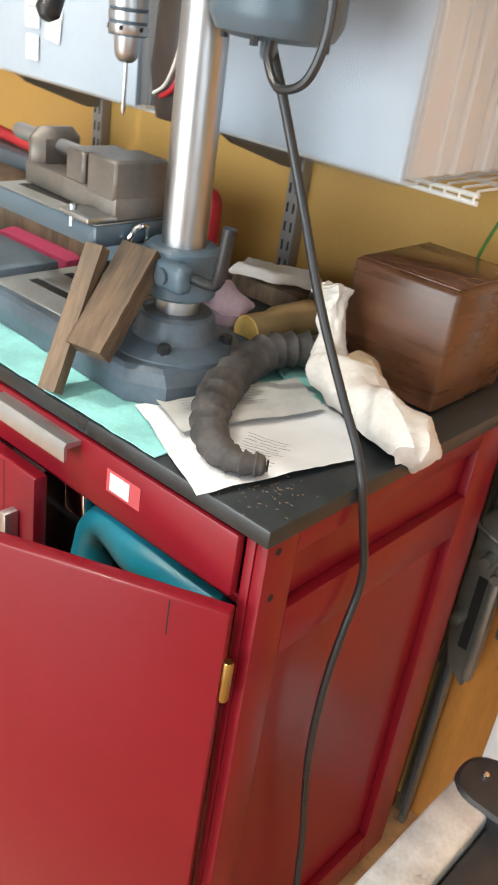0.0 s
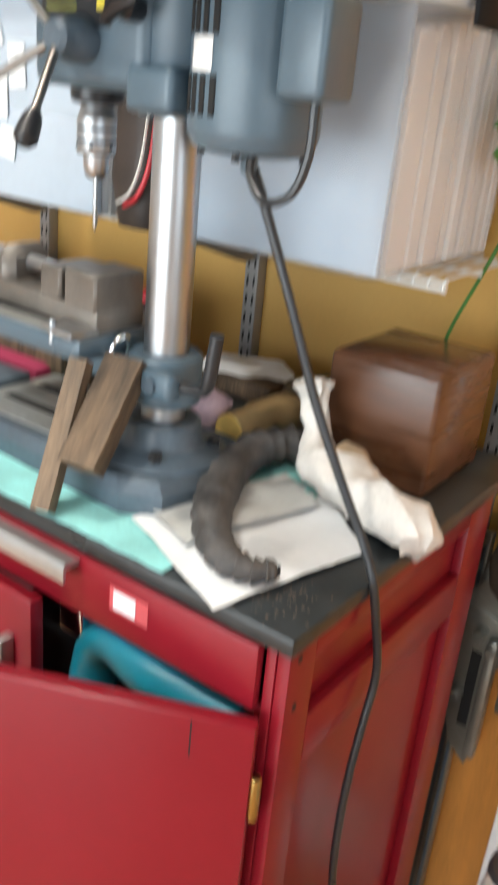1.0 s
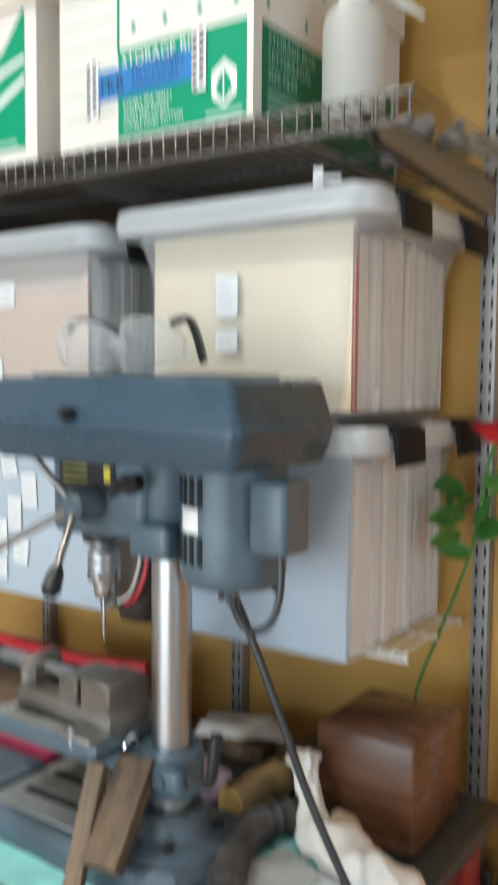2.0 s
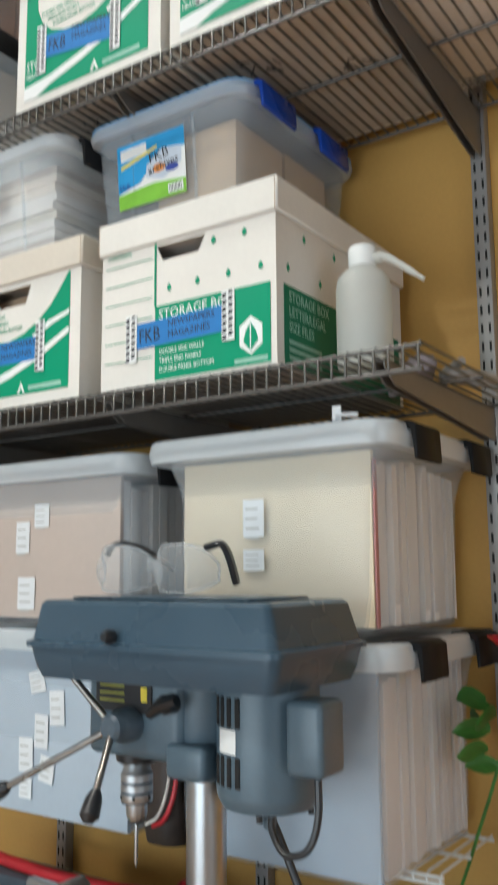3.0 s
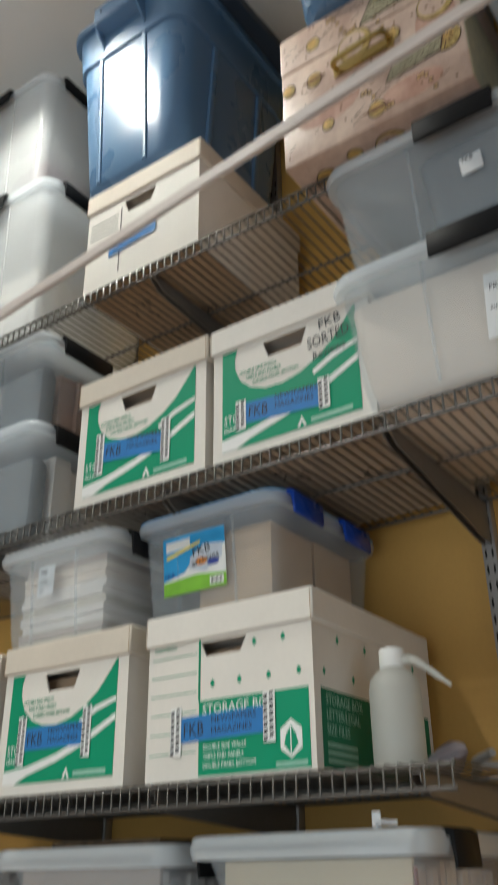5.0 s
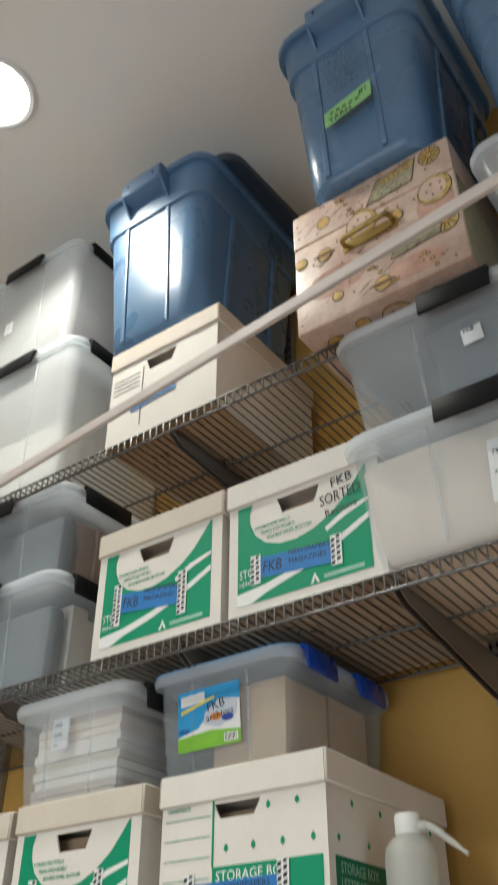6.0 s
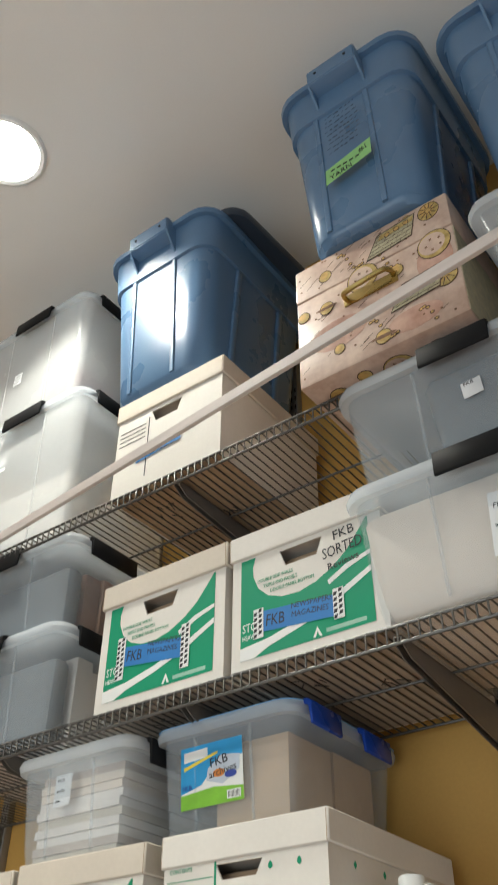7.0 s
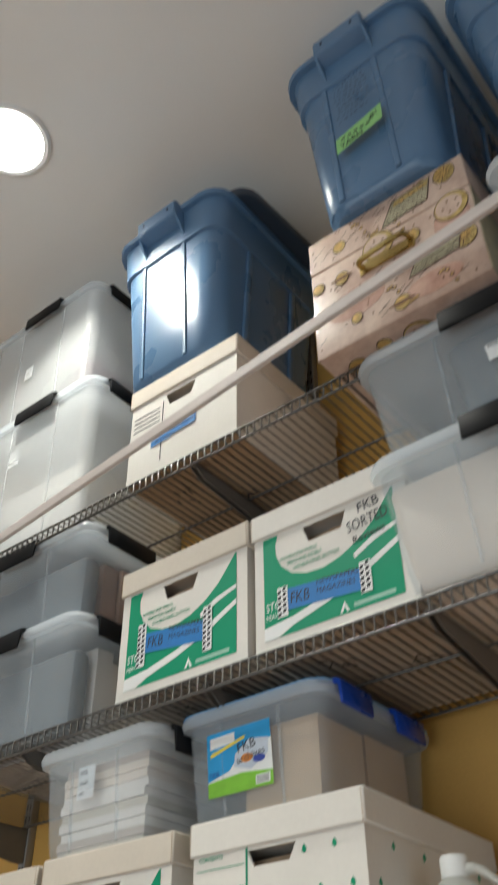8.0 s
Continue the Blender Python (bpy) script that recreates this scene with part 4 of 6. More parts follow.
def print_disc(px, pz, rad, kind, m=None):
    """A moon, a ringed planet or a sun of printed paper."""
    part("outline_print", poly(bmesh.new(), disc_pts(px, pz, rad * 1.05 + 0.002, rad * 0.95 + 0.002, 24), -0.0008, 0.0003), DARKPRINT, pb, "", m)
    part("planet_print", poly(bmesh.new(), disc_pts(px, pz, rad * 1.05, rad * 0.95, 24), -0.0012, 0.0004), GOLDPRINT, pb, "", m)
    if kind == "moon":
        part("planet_face", poly(bmesh.new(), disc_pts(px - 0.12 * rad, pz + 0.05 * rad, rad * 0.86, rad * 0.76, 20), -0.0017, 0.0003), PATTERN, pb, "", m)
        for k in range(5):
            a = 0.7 + k * 1.25
            sx, sz = px + 0.5 * rad * math.cos(a), pz + 0.42 * rad * math.sin(a)
            star = [(sx + (0.0045 if j % 2 else 0.0018) * math.cos(j * math.pi / 5), sz + (0.0045 if j % 2 else 0.0018) * math.sin(j * math.pi / 5)) for j in range(10)]
            part("star_print", poly(bmesh.new(), star, -0.0021, 0.0003), BROWNPRINT, pb, "", m)
    else:
        part("planet_face", poly(bmesh.new(), disc_pts(px - 0.15 * rad, pz + 0.15 * rad, rad * 0.72, rad * 0.66, 20), -0.0017, 0.0003), OCHRE, pb, "", m)
    if kind == "ring":
        part("ring_print", poly(bmesh.new(), disc_pts(px, pz, rad * 1.8, rad * 0.26, 20), -0.0021, 0.0003), BROWNPRINT, pb, "", m)
    if kind == "sun":
        for k in range(10):
            a = k * math.tau / 10
            ux, uz = math.cos(a), math.sin(a)
            pts = [(px + rad * (q * ux - s * uz), pz + rad * (q * uz + s * ux)) for q, s in ((0.25, -0.05), (0.95, -0.03), (0.95, 0.03), (0.25, 0.05))]
            part("spoke_print", poly(bmesh.new(), pts, -0.0024, 0.0002), DARKPRINT, pb, "", m)


# pale rosy clouds, moons, planets and suns on the front, then the underside
for cx, cz, rx, rz in ((0.1, 0.09, 0.07, 0.035), (0.33, 0.15, 0.04, 0.05), (0.13, 0.26, 0.06, 0.02), (0.27, 0.04, 0.06, 0.025)):
    part("cloud_print", poly(bmesh.new(), [(x, min(0.3, max(0.004, z))) for x, z in disc_pts(cx, cz, rx, rz, 18)], -0.0003, 0.0003), ROSEPRINT, pb)
for px, pz, rad, kind in ((0.168, 0.196, 0.034, "moon"), (0.334, 0.188, 0.034, "moon"), (0.078, 0.252, 0.014, "planet"), (0.076, 0.166, 0.015, "ring"), (0.018, 0.17, 0.013, "planet"),
                          (0.247, 0.17, 0.013, "planet"), (0.335, 0.278, 0.022, "sun"), (0.345, 0.1, 0.024, "sun"), (0.1, 0.05, 0.011, "planet"), (0.285, 0.285, 0.011, "planet"), (0.2, 0.03, 0.016, "ring")):
    print_disc(px, pz, rad, kind)
under = pose(0, 0, 0.0, 90, 0, 0)
for px, pz, rad, kind in ((0.2, 0.035, 0.03, "moon"), (0.29, 0.03, 0.028, "sun"), (0.06, 0.03, 0.02, "ring"), (0.13, 0.05, 0.014, "planet")):
    print_disc(px, pz - 0.09, rad, kind, under)
for cx, cz in ((0.245, 0.262), (0.285, 0.105)):
    quad = [(cx - 0.06, cz - 0.03), (cx + 0.045, cz - 0.022), (cx + 0.058, cz + 0.028), (cx - 0.03, cz + 0.02)]
    part("outline_print", poly(bmesh.new(), [(cx - 0.064, cz - 0.033), (cx + 0.047, cz - 0.025), (cx + 0.061, cz + 0.031), (cx - 0.032, cz + 0.023)], -0.0019, 0.0002), DARKPRINT, pb)
    part("temple_print", poly(bmesh.new(), quad, -0.0022, 0.0003), GREYGOLD, pb)
    for k in range(5):
        f = k / 5 + 0.1
        u0, u1 = (cx - 0.06 + 0.03 * f, cz - 0.03 + 0.05 * f), (cx + 0.045 + 0.013 * f, cz - 0.022 + 0.05 * f)
        part("line_print", poly(bmesh.new(), [u0, u1, (u1[0], u1[1] + 0.0013), (u0[0], u0[1] + 0.0013)], -0.0025, 0.0002), DARKPRINT, pb)
        for j in range(4):
            v0 = u0[0] + (u1[0] - u0[0]) * (j + 0.5 * (k % 2) + 0.3) / 4.5
            part("line_print", poly(bmesh.new(), [(v0, u0[1]), (v0 + 0.001, u0[1]), (v0 + 0.006, u0[1] + 0.0095), (v0 + 0.005, u0[1] + 0.0095)], -0.0025, 0.0002), DARKPRINT, pb)
    part("frieze_print", poly(bmesh.new(), [(cx - 0.03, cz + 0.006), (cx + 0.052, cz + 0.012), (cx + 0.057, cz + 0.025), (cx - 0.024, cz + 0.018)], -0.0028, 0.0002), GOLDPRINT, pb)
    for k in range(3):
        part("wheel_print", poly(bmesh.new(), disc_pts(cx - 0.008 + 0.023 * k, cz + 0.01 + 0.003 * k, 0.007, 0.006, 14), -0.0032, 0.0002), DARKPRINT, pb)
        part("wheel_print", poly(bmesh.new(), disc_pts(cx - 0.008 + 0.023 * k, cz + 0.01 + 0.003 * k, 0.0055, 0.0045, 14), -0.0036, 0.0002), OCHRE, pb)
for k in range(40):
    sx, sz = random.uniform(0.01, 0.36), random.uniform(0.01, 0.2) if k % 2 else random.uniform(0.225, 0.3)
    part("dot_print", poly(bmesh.new(), disc_pts(sx, sz, 0.0028, 0.0024, 8), -0.0009, 0.0003), BROWNPRINT, pb)
for k in range(60):
    sx, sz = random.uniform(0.01, 0.345), random.uniform(0.01, 0.195) if k % 2 else random.uniform(0.23, 0.292)
    ln = random.uniform(0.008, 0.024)
    part("dash_print", poly(bmesh.new(), [(sx, sz), (sx + ln, sz + 0.55 * ln), (sx + ln, sz + 0.55 * ln + 0.0012), (sx, sz + 0.0012)], -0.001, 0.0002), DARKPRINT, pb)
for x0_, z0_, n_ in ((0.115, 0.285, 9), (0.2, 0.235, 8), (0.175, 0.075, 9), (0.285, 0.05, 6)):
    for k in range(n_):
        cx, cz = x0_ + 0.007 * k, z0_ - 0.0075 * k + 0.012 * math.sin(0.9 * k)
        if 0.008 < cz < 0.298:
            part("chain_print", poly(bmesh.new(), disc_pts(cx, cz, 0.0055, 0.004, 10), -0.0012, 0.0002), DARKPRINT, pb)
            part("chain_print", poly(bmesh.new(), disc_pts(cx, cz, 0.0035, 0.0022, 10), -0.0015, 0.0002), OCHRE, pb)
part("side_edge", B(0.3775, 0.3792, 0.003, 0.297, 0.004, 0.213), GREYGOLD, pb)
pb.matrix_world = pb.matrix_world @ Matrix.Diagonal((0.99, 1, 1.152, 1))

# long strip of moulding that leans along the top shelf
a, b = Vector((-1.9, 1.08, 2.807)), Vector((1.1, 0.821, 2.86))
stick_m = Matrix.Translation((a + b) / 2) @ (b - a).to_track_quat("X", "Z").to_matrix().to_4x4()
ln = (b - a).length / 2
solid("wood_strip", B(-ln, ln, -0.005, 0.005, -0.013, 0.013, 0.0012, 1), STICK, "long pale wooden strip hanging along the top shelf's edge", "wood strip", m=stick_m, smooth=0)

# wash bottle and small clutter on the second shelf
wb = thing("wash_bottle", (-0.134, 1.225, SH2 + 0.002), "translucent white squeeze bottle with a bent spout", "bottle")
part("bottle", lathe(bmesh.new(), [(0.03, 0), (0.038, 0.003), (0.039, 0.01), (0.039, 0.115), (0.036, 0.13), (0.026, 0.142), (0.02, 0.146), (0.018, 0.15)], 32), BOTTLE, wb)
part("cap", lathe(bmesh.new(), [(0.019, 0.148), (0.02, 0.15), (0.02, 0.174), (0.018, 0.177)], 24), WHITEP, wb)
part("spout", tube(bmesh.new(), smooth_path([(0.012, 0.0, 0.158), (0.03, 0.0, 0.157), (0.045, -0.002, 0.15), (0.092, -0.004, 0.112)], 5), [0.008] * 6 + [0.006] * 5 + [0.005] * 3 + [0.003] * 2, 10), BOTTLE, wb)
hose = smooth_path([(-0.1, 1.42, SH2 + 0.012), (-0.07, 1.38, SH2 + 0.018), (-0.04, 1.43, SH2 + 0.02), (-0.03, 1.5, SH2 + 0.016), (-0.08, 1.51, SH2 + 0.03), (-0.11, 1.45, SH2 + 0.032), (-0.06, 1.4, SH2 + 0.04)], 6)
solid("tubing_coil", tube(bmesh.new(), hose, 0.007, 8), mat("grey_tubing", (0.3, 0.29, 0.28), 0.4), "loose coil of grey tubing on a wire shelf", "tubing")
hose = smooth_path([(-0.2, 1.44, SH2 + 0.014), (-0.15, 1.46, SH2 + 0.03), (-0.12, 1.42, SH2 + 0.05), (-0.17, 1.4, SH2 + 0.03)], 6)
solid("cloth_rag", tube(bmesh.new(), hose, [0.008 + 0.01 * math.sin(i / 3) ** 2 for i in range(len(hose))], 8), mat("lilac_rag", (0.4, 0.35, 0.38), 0.9), "crumpled pale rag on a wire shelf", "rag")
tg = smooth_path([(-0.16, 1.185, 1.766), (-0.155, 1.18, 1.772), (-0.14, 1.178, 1.771), (-0.125, 1.18, 1.77)], 4)
bm = tube(bmesh.new(), tg, 0.003, 6)
box(bm, -0.166, -0.152, 1.183, 1.186, 1.766, 1.786, 0.001, 1)
solid("paper_tag", bm, PAPER, "white twisted paper tag on a bin's lid", "tag")
for x0, x1, yy in ((-0.86, -0.6, 1.24), (-0.75, -0.62, 1.35)):
    block("loose_board", x0, x1, yy, yy + 0.2, 1.7585, 1.768, RAWWOOD, "thin wooden sheet lying on a bin's lid", "board", 0.001)

# ---- red cabinet with a black worktop ----
ORIGIN = Vector((0.0, 0.01, 0.014))
CT = 0.90
solid("worktop", B(-1.12, -0.001, 0.91, 1.468, CT - 0.02, CT, 0.003), BLACKTOP, "worn black laminate worktop with dust at its corner", "worktop")
cb = thing("red_cabinet", (0, 0, 0), "red painted wooden cabinet, doors ajar, framed side panel", "cabinet")
bx0, bx1, by0, by1, bz0, bz1 = -1.1, -0.008, 0.921, 1.395, 0.06, CT - 0.0205
bm = bmesh.new()
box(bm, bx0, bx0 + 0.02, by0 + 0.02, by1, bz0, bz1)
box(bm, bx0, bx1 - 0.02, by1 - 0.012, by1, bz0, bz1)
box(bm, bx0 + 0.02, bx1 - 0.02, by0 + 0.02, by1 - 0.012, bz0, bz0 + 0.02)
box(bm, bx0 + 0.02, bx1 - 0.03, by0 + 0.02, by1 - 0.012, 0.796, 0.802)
part("carcass", bm, REDIN, cb, "inside of the cabinet, darkened in colour for shade", smooth=0)
part("side_panel", B(bx1 - 0.022, bx1 - 0.014, by0 + 0.01, by1 - 0.004, bz0 + 0.01, bz1 - 0.004), REDP, cb)
for nm, y0, y1, z0, z1 in (("stile", by0, 0.967, bz0, bz1), ("stile", 1.325, by1, bz0, bz1), ("rail", 0.967, 1.325, 0.85, bz1), ("rail", 0.967, 1.325, 0.722, 0.782), ("rail", 0.967, 1.325, bz0, 0.13)):
    part(nm, B(bx1 - 0.014, bx1, y0, y1, z0, z1, 0.0015), REDP, cb)
part("face_stile", B(-0.034, bx1 - 0.0145, by0 - 0.001, by0 + 0.019, bz0, bz1, 0.0015), REDP, cb)
part("face_stile", B(bx0, bx0 + 0.04, by0, by0 + 0.02, bz0, bz1, 0.0015), REDP, cb)
part("face_rail", B(bx0 + 0.04, -0.034, by0 + 0.002, by0 + 0.02, 0.792, 0.803, 0.001), REDP, cb)
part("face_rail", B(bx0 + 0.04, -0.034, by0, by0 + 0.02, bz0, 0.1, 0.001), REDP, cb)
for x in (-0.06, -1.04):
    for y in (0.96, 1.35):
        part("foot", lathe(bmesh.new(), [(0.02, -0.014), (0.024, 0.0), (0.02, 0.06)], 16, (x, y, 0)), BLACKP, cb, "black foot")
dw = part("drawer_front", B(-0.565, -0.036, by0 - 0.011, by0 + 0.001, 0.806, bz1 - 0.003, 0.003), REDP, cb)
hb = loft(bmesh.new(), [[(x, y, z) for y, z in ((0.911, 0.871), (0.891, 0.873), (0.888, 0.869), (0.888, 0.851), (0.891, 0.851), (0.892, 0.866), (0.911, 0.866))] for x in (-0.405, -0.265)])
part("handle", hb, BRUSHED, dw, "brushed metal pull")
part("label_plate", poly(bmesh.new(), [(-0.22, 0.833), (-0.168, 0.833), (-0.168, 0.86), (-0.22, 0.86)], by0 - 0.0112), mat("pale_red", (0.5, 0.08, 0.09), 0.4), dw, "faded label mark")
part("label", poly(bmesh.new(), [(-0.214, 0.8365), (-0.184, 0.8365), (-0.184, 0.857), (-0.214, 0.857)], by0 - 0.012), PAPER, dw, "small white paper label")
part("drawer_front", B(bx0 + 0.03, -0.572, by0 - 0.011, by0 + 0.001, 0.806, bz1 - 0.003, 0.003), REDP, cb)


def door(parent, width, hinge_right, m):
    z0, z1 = 0.09, 0.805
    s = -1 if hinge_right else 1
    x0, x1 = sorted((0, s * width))
    dr = part("door", B(x0, x1, -0.019, 0, z0, z1, 0.0035), REDP, parent, "plain red framed door, ajar", m)
    for sx in (s * 0.06, s * (width - 0.06)):
        part("joint_line", B(sx - 0.0007, sx + 0.0007, -0.0193, -0.0186, z0 + 0.01 if sx == s * (width - 0.06) else z1 - 0.045, z1 - 0.004), DARK, dr)
    part("pull", B(s * (width - 0.034) - 0.006, s * (width - 0.034) + 0.006, -0.038, -0.0192, z1 - 0.1, z1 - 0.055, 0.002), BRUSHED, dr, "short metal pull")
    for hz in (0.72, 0.2):
        part("hinge", lathe(bmesh.new(), [(0.005, hz - 0.025), (0.006, hz - 0.022), (0.006, hz + 0.022), (0.005, hz + 0.025)], 10, (s * -0.004, -0.012, 0)), BRASS if hz > 0.5 else STEEL, dr, "metal hinge knuckle")
    return dr


door(cb, 0.345, True, pose(-0.026, 0.91, 0, 0, 0, 24.6))
door(cb, 0.36, False, pose(-0.675, 0.916, 0, 0, 0, -1.5))
for y, z in ((0.937, 0.864), (0.937, 0.81)):
    part("screw_hole", lathe(bmesh.new(), [(0.004, 0), (0.004, 0.0006)], 10, (bx1, y, z), "x"), DARK, cb)

# inside the cabinet, seen above the open door
tq = smooth_path([(-0.285, 0.955, 0.69), (-0.275, 0.95, 0.735), (-0.245, 0.945, 0.762), (-0.19, 0.94, 0.758), (-0.12, 0.945, 0.752), (-0.07, 0.95, 0.75)], 6)
solid("power_tool", tube(bmesh.new(), tq, [0.03 - 0.006 * abs(math.sin(i / 6)) for i in range(len(tq))], 12), TEALPL, "teal plastic power tool lying in the cabinet", "power tool")
block("tool_case", -0.42, -0.31, 0.97, 1.2, 0.08, 0.74, BLACKP, "black plastic tool case in the cabinet", "tool case", 0.01)
block("tool_case", -0.30, -0.06, 1.02, 1.3, 0.08, 0.66, BLACKP, "black plastic tool case lying under a teal tool", "tool case", 0.01)
block("metal_tin", -0.33, -0.29, 0.94, 0.97, 0.74, 0.785, CHROME, "small shiny metal tin", "tin", 0.005)

# ---- drill press ----
dp = thing("drill_press", (-0.297, 1.066, CT + 0.004), "blue-grey bench drill press with a steel column", "drill press")
Z = lambda z: z - CT - 0.004
# base casting
bm = bmesh.new()
out = [(-0.285, -0.085), (0.03, -0.1), (0.07, -0.075), (0.085, -0.02), (0.085, 0.05), (0.05, 0.095), (-0.285, 0.09)]
ins = lambda k: [(x * k - 0.1 * (1 - k), y * k) for x, y in out]
loft(bm, [[(x, y, 0) for x, y in out], [(x, y, 0.022) for x, y in out], [(x, y, 0.034) for x, y in ins(0.95)], [(x, y, 0.038) for x, y in ins(0.9)]])
part("base", bm, CASTD, dp, "worn cast base", smooth=18)
part("base_pad", B(-0.265, -0.1, -0.07, 0.075, 0.037, 0.041, 0.002), MACH, dp, "bare machined pad")
for y in (-0.025, 0.03):
    part("base_slot", B(-0.24, -0.13, y - 0.007, y + 0.007, 0.0405, 0.0418), DARK, dp)
part("column_foot", lathe(bmesh.new(), [(0.078, 0.03), (0.076, 0.04), (0.066, 0.046), (0.05, 0.05), (0.046, 0.056), (0.044, 0.074), (0.04, 0.078)], 40), CASTD, dp)
for k in range(4):
    a = radians(35 + 90 * k)
    part("foot_bolt", lathe(bmesh.new(), [(0.008, 0.044), (0.008, 0.054), (0.006, 0.056)], 6, (0.06 * math.cos(a), 0.06 * math.sin(a), 0)), BLACKP, dp)
part("column", lathe(bmesh.new(), [(0.0252, 0.05), (0.0252, 0.5)], 48), STEEL, dp, "polished steel column")
# table and its collar
co = part("collar", lathe(bmesh.new(), [(0.036, Z(1.0)), (0.041, Z(1.004)), (0.041, Z(1.054)), (0.037, Z(1.058))], 40), CAST, dp)
part("collar_lug", B(0.005, 0.05, -0.05, -0.028, Z(1.018), Z(1.05), 0.008, 3), CAST, co)
part("lug_screw", lathe(bmesh.new(), [(0.009, -0.054), (0.009, -0.048)], 16, (0.022, 0, Z(1.034)), "y"), CASTD, co)
lv = smooth_path([(0.05, -0.03, Z(1.036)), (0.072, -0.028, Z(1.036)), (0.082, -0.027, Z(1.045)), (0.088, -0.025, Z(1.1))], 4)
part("clamp_lever", tube(bmesh.new(), lv, [0.006] * 8 + [0.0075] * (len(lv) - 8), 10), BLACKP, co, "black clamp lever")
part("lock_ring", tube(bmesh.new(), [(-0.045 + 0.02 * math.cos(t / 10 * 6.283) * 0.3, -0.028 + 0.014 * math.sin(t / 10 * 6.283), Z(1.05) + 0.02 * math.cos(t / 10 * 6.283)) for t in range(11)], 0.0035, 8), CHROME, co)
part("table_arm", B(-0.11, -0.03, -0.028, 0.028, Z(1.01), Z(1.047), 0.01, 3), CAST, dp)
tb = part("table", B(-0.25, -0.05, -0.083, 0.075, Z(1.045), Z(1.07), 0.005, 2), CAST, dp)
part("table_top", B(-0.247, -0.053, -0.08, 0.072, Z(1.0695), Z(1.0712), 0.0008, 1), MACH, tb, "bare scratched table top")
for y in (-0.05, 0.045):
    part("table_slot", B(-0.23, -0.09, y - 0.006, y + 0.006, Z(1.0709), Z(1.0717)), DARK, tb)
# head, motor, cover
bm = B(-0.16, 0.0, -0.052, 0.05, Z(1.318), Z(1.44), 0.014, 3)
lathe(bm, [(0.04, Z(1.3)), (0.043, Z(1.305)), (0.043, Z(1.44))], 32)
part("head", bm, CAST, dp)
part("head_lug", B(-0.02, 0.04, -0.06, -0.02, Z(1.303), Z(1.345), 0.008, 3), CAST, dp)
part("quill_boss", lathe(bmesh.new(), [(0.024, Z(1.303)), (0.028, Z(1.306)), (0.03, Z(1.33))], 28, (-0.115, 0, 0)), BLACKP, dp)
ck = part("chuck", lathe(bmesh.new(), [(0.007, Z(1.226)), (0.011, Z(1.229)), (0.0135, Z(1.236)), (0.0145, Z(1.252)), (0.0205, Z(1.254)), (0.0215, Z(1.256)), (0.0215, Z(1.2635)), (0.0185, Z(1.2645)), (0.0185, Z(1.2665)), (0.0215, Z(1.2675)), (0.0215, Z(1.276)), (0.0185, Z(1.277)),
                                       (0.0185, Z(1.279)), (0.0215, Z(1.28)), (0.0215, Z(1.289)), (0.019, Z(1.292)), (0.016, Z(1.31))], 36, (-0.115, 0, 0)), STEEL, dp, "ribbed steel chuck")
for k in range(6):
    a = k * math.pi / 3
    part("chuck_key_hole", B(-0.0004, 0.0006, -0.002, 0.002, Z(1.258), Z(1.2625)), DARK, ck, "", pose(-0.115 + 0.0214 * math.cos(a), 0.0214 * math.sin(a), 0, 0, 0, math.degrees(a)))
for z0, z1 in ((1.2638, 1.2672), (1.277, 1.2798), (1.2522, 1.2545)):
    part("chuck_groove", lathe(bmesh.new(), [(0.0205, Z(z0)), (0.0205, Z(z1))], 32, (-0.115, 0, 0)), CASTD, ck, "dark groove")
bm = bmesh.new()
tube(bm, [(-0.115, 0, Z(1.23)), (-0.115, 0, Z(1.177)), (-0.115, 0, Z(1.17))], [0.0026, 0.0026, 0.0004], 8)
part("drill_bit", bm, STEEL, ck)
hub = part("feed_hub", lathe(bmesh.new(), [(0.022, -0.05), (0.022, -0.07), (0.018, -0.076), (0.017, -0.09), (0.012, -0.094)], 24, (-0.081, 0, Z(1.362)), "y"), CASTD, dp)
for ex, ey, ez in ((-0.178, -0.098, 1.452), (-0.236, -0.118, 1.278), (-0.068, -0.128, 1.292)):
    p0, p1 = Vector((-0.081, -0.084, Z(1.362))), Vector((ex, ey, Z(ez)))
    part("feed_lever", tube(bmesh.new(), [p0, p1], 0.0045, 10), mat("lever_steel", (0.3, 0.28, 0.26), 0.3, 1.0, var=0.15), hub)
    d = (p1 - p0).normalized()
    part("lever_knob", tube(bmesh.new(), [p1 - d * 0.006, p1, p1 + d * 0.006, p1 + d * 0.024, p1 + d * 0.031], [0.006, 0.009, 0.0105, 0.012, 0.006], 14), BLACKP, hub, "black knob")
part("name_plate", B(-0.14, -0.045, -0.0545, -0.052, Z(1.375), Z(1.425), 0.001, 1), BLACKP, dp, "black label plate")
for i in range(4):
    part("plate_line", B(-0.132, -0.09, -0.0552, -0.0544, Z(1.415 - 0.009 * i), Z(1.418 - 0.009 * i)), mat("olive_print", (0.3, 0.3, 0.05), 0.5), dp)
part("warning_mark", B(-0.062, -0.052, -0.0552, -0.0544, Z(1.39), Z(1.408)), mat("yellow_print", (0.75, 0.6, 0.05), 0.5), dp)
sw = part("switch_key", lathe(bmesh.new(), [(0.012, -0.052), (0.012, -0.07), (0.008, -0.074)], 16, (-0.012, 0, Z(1.392)), "y"), BLACKP, dp)
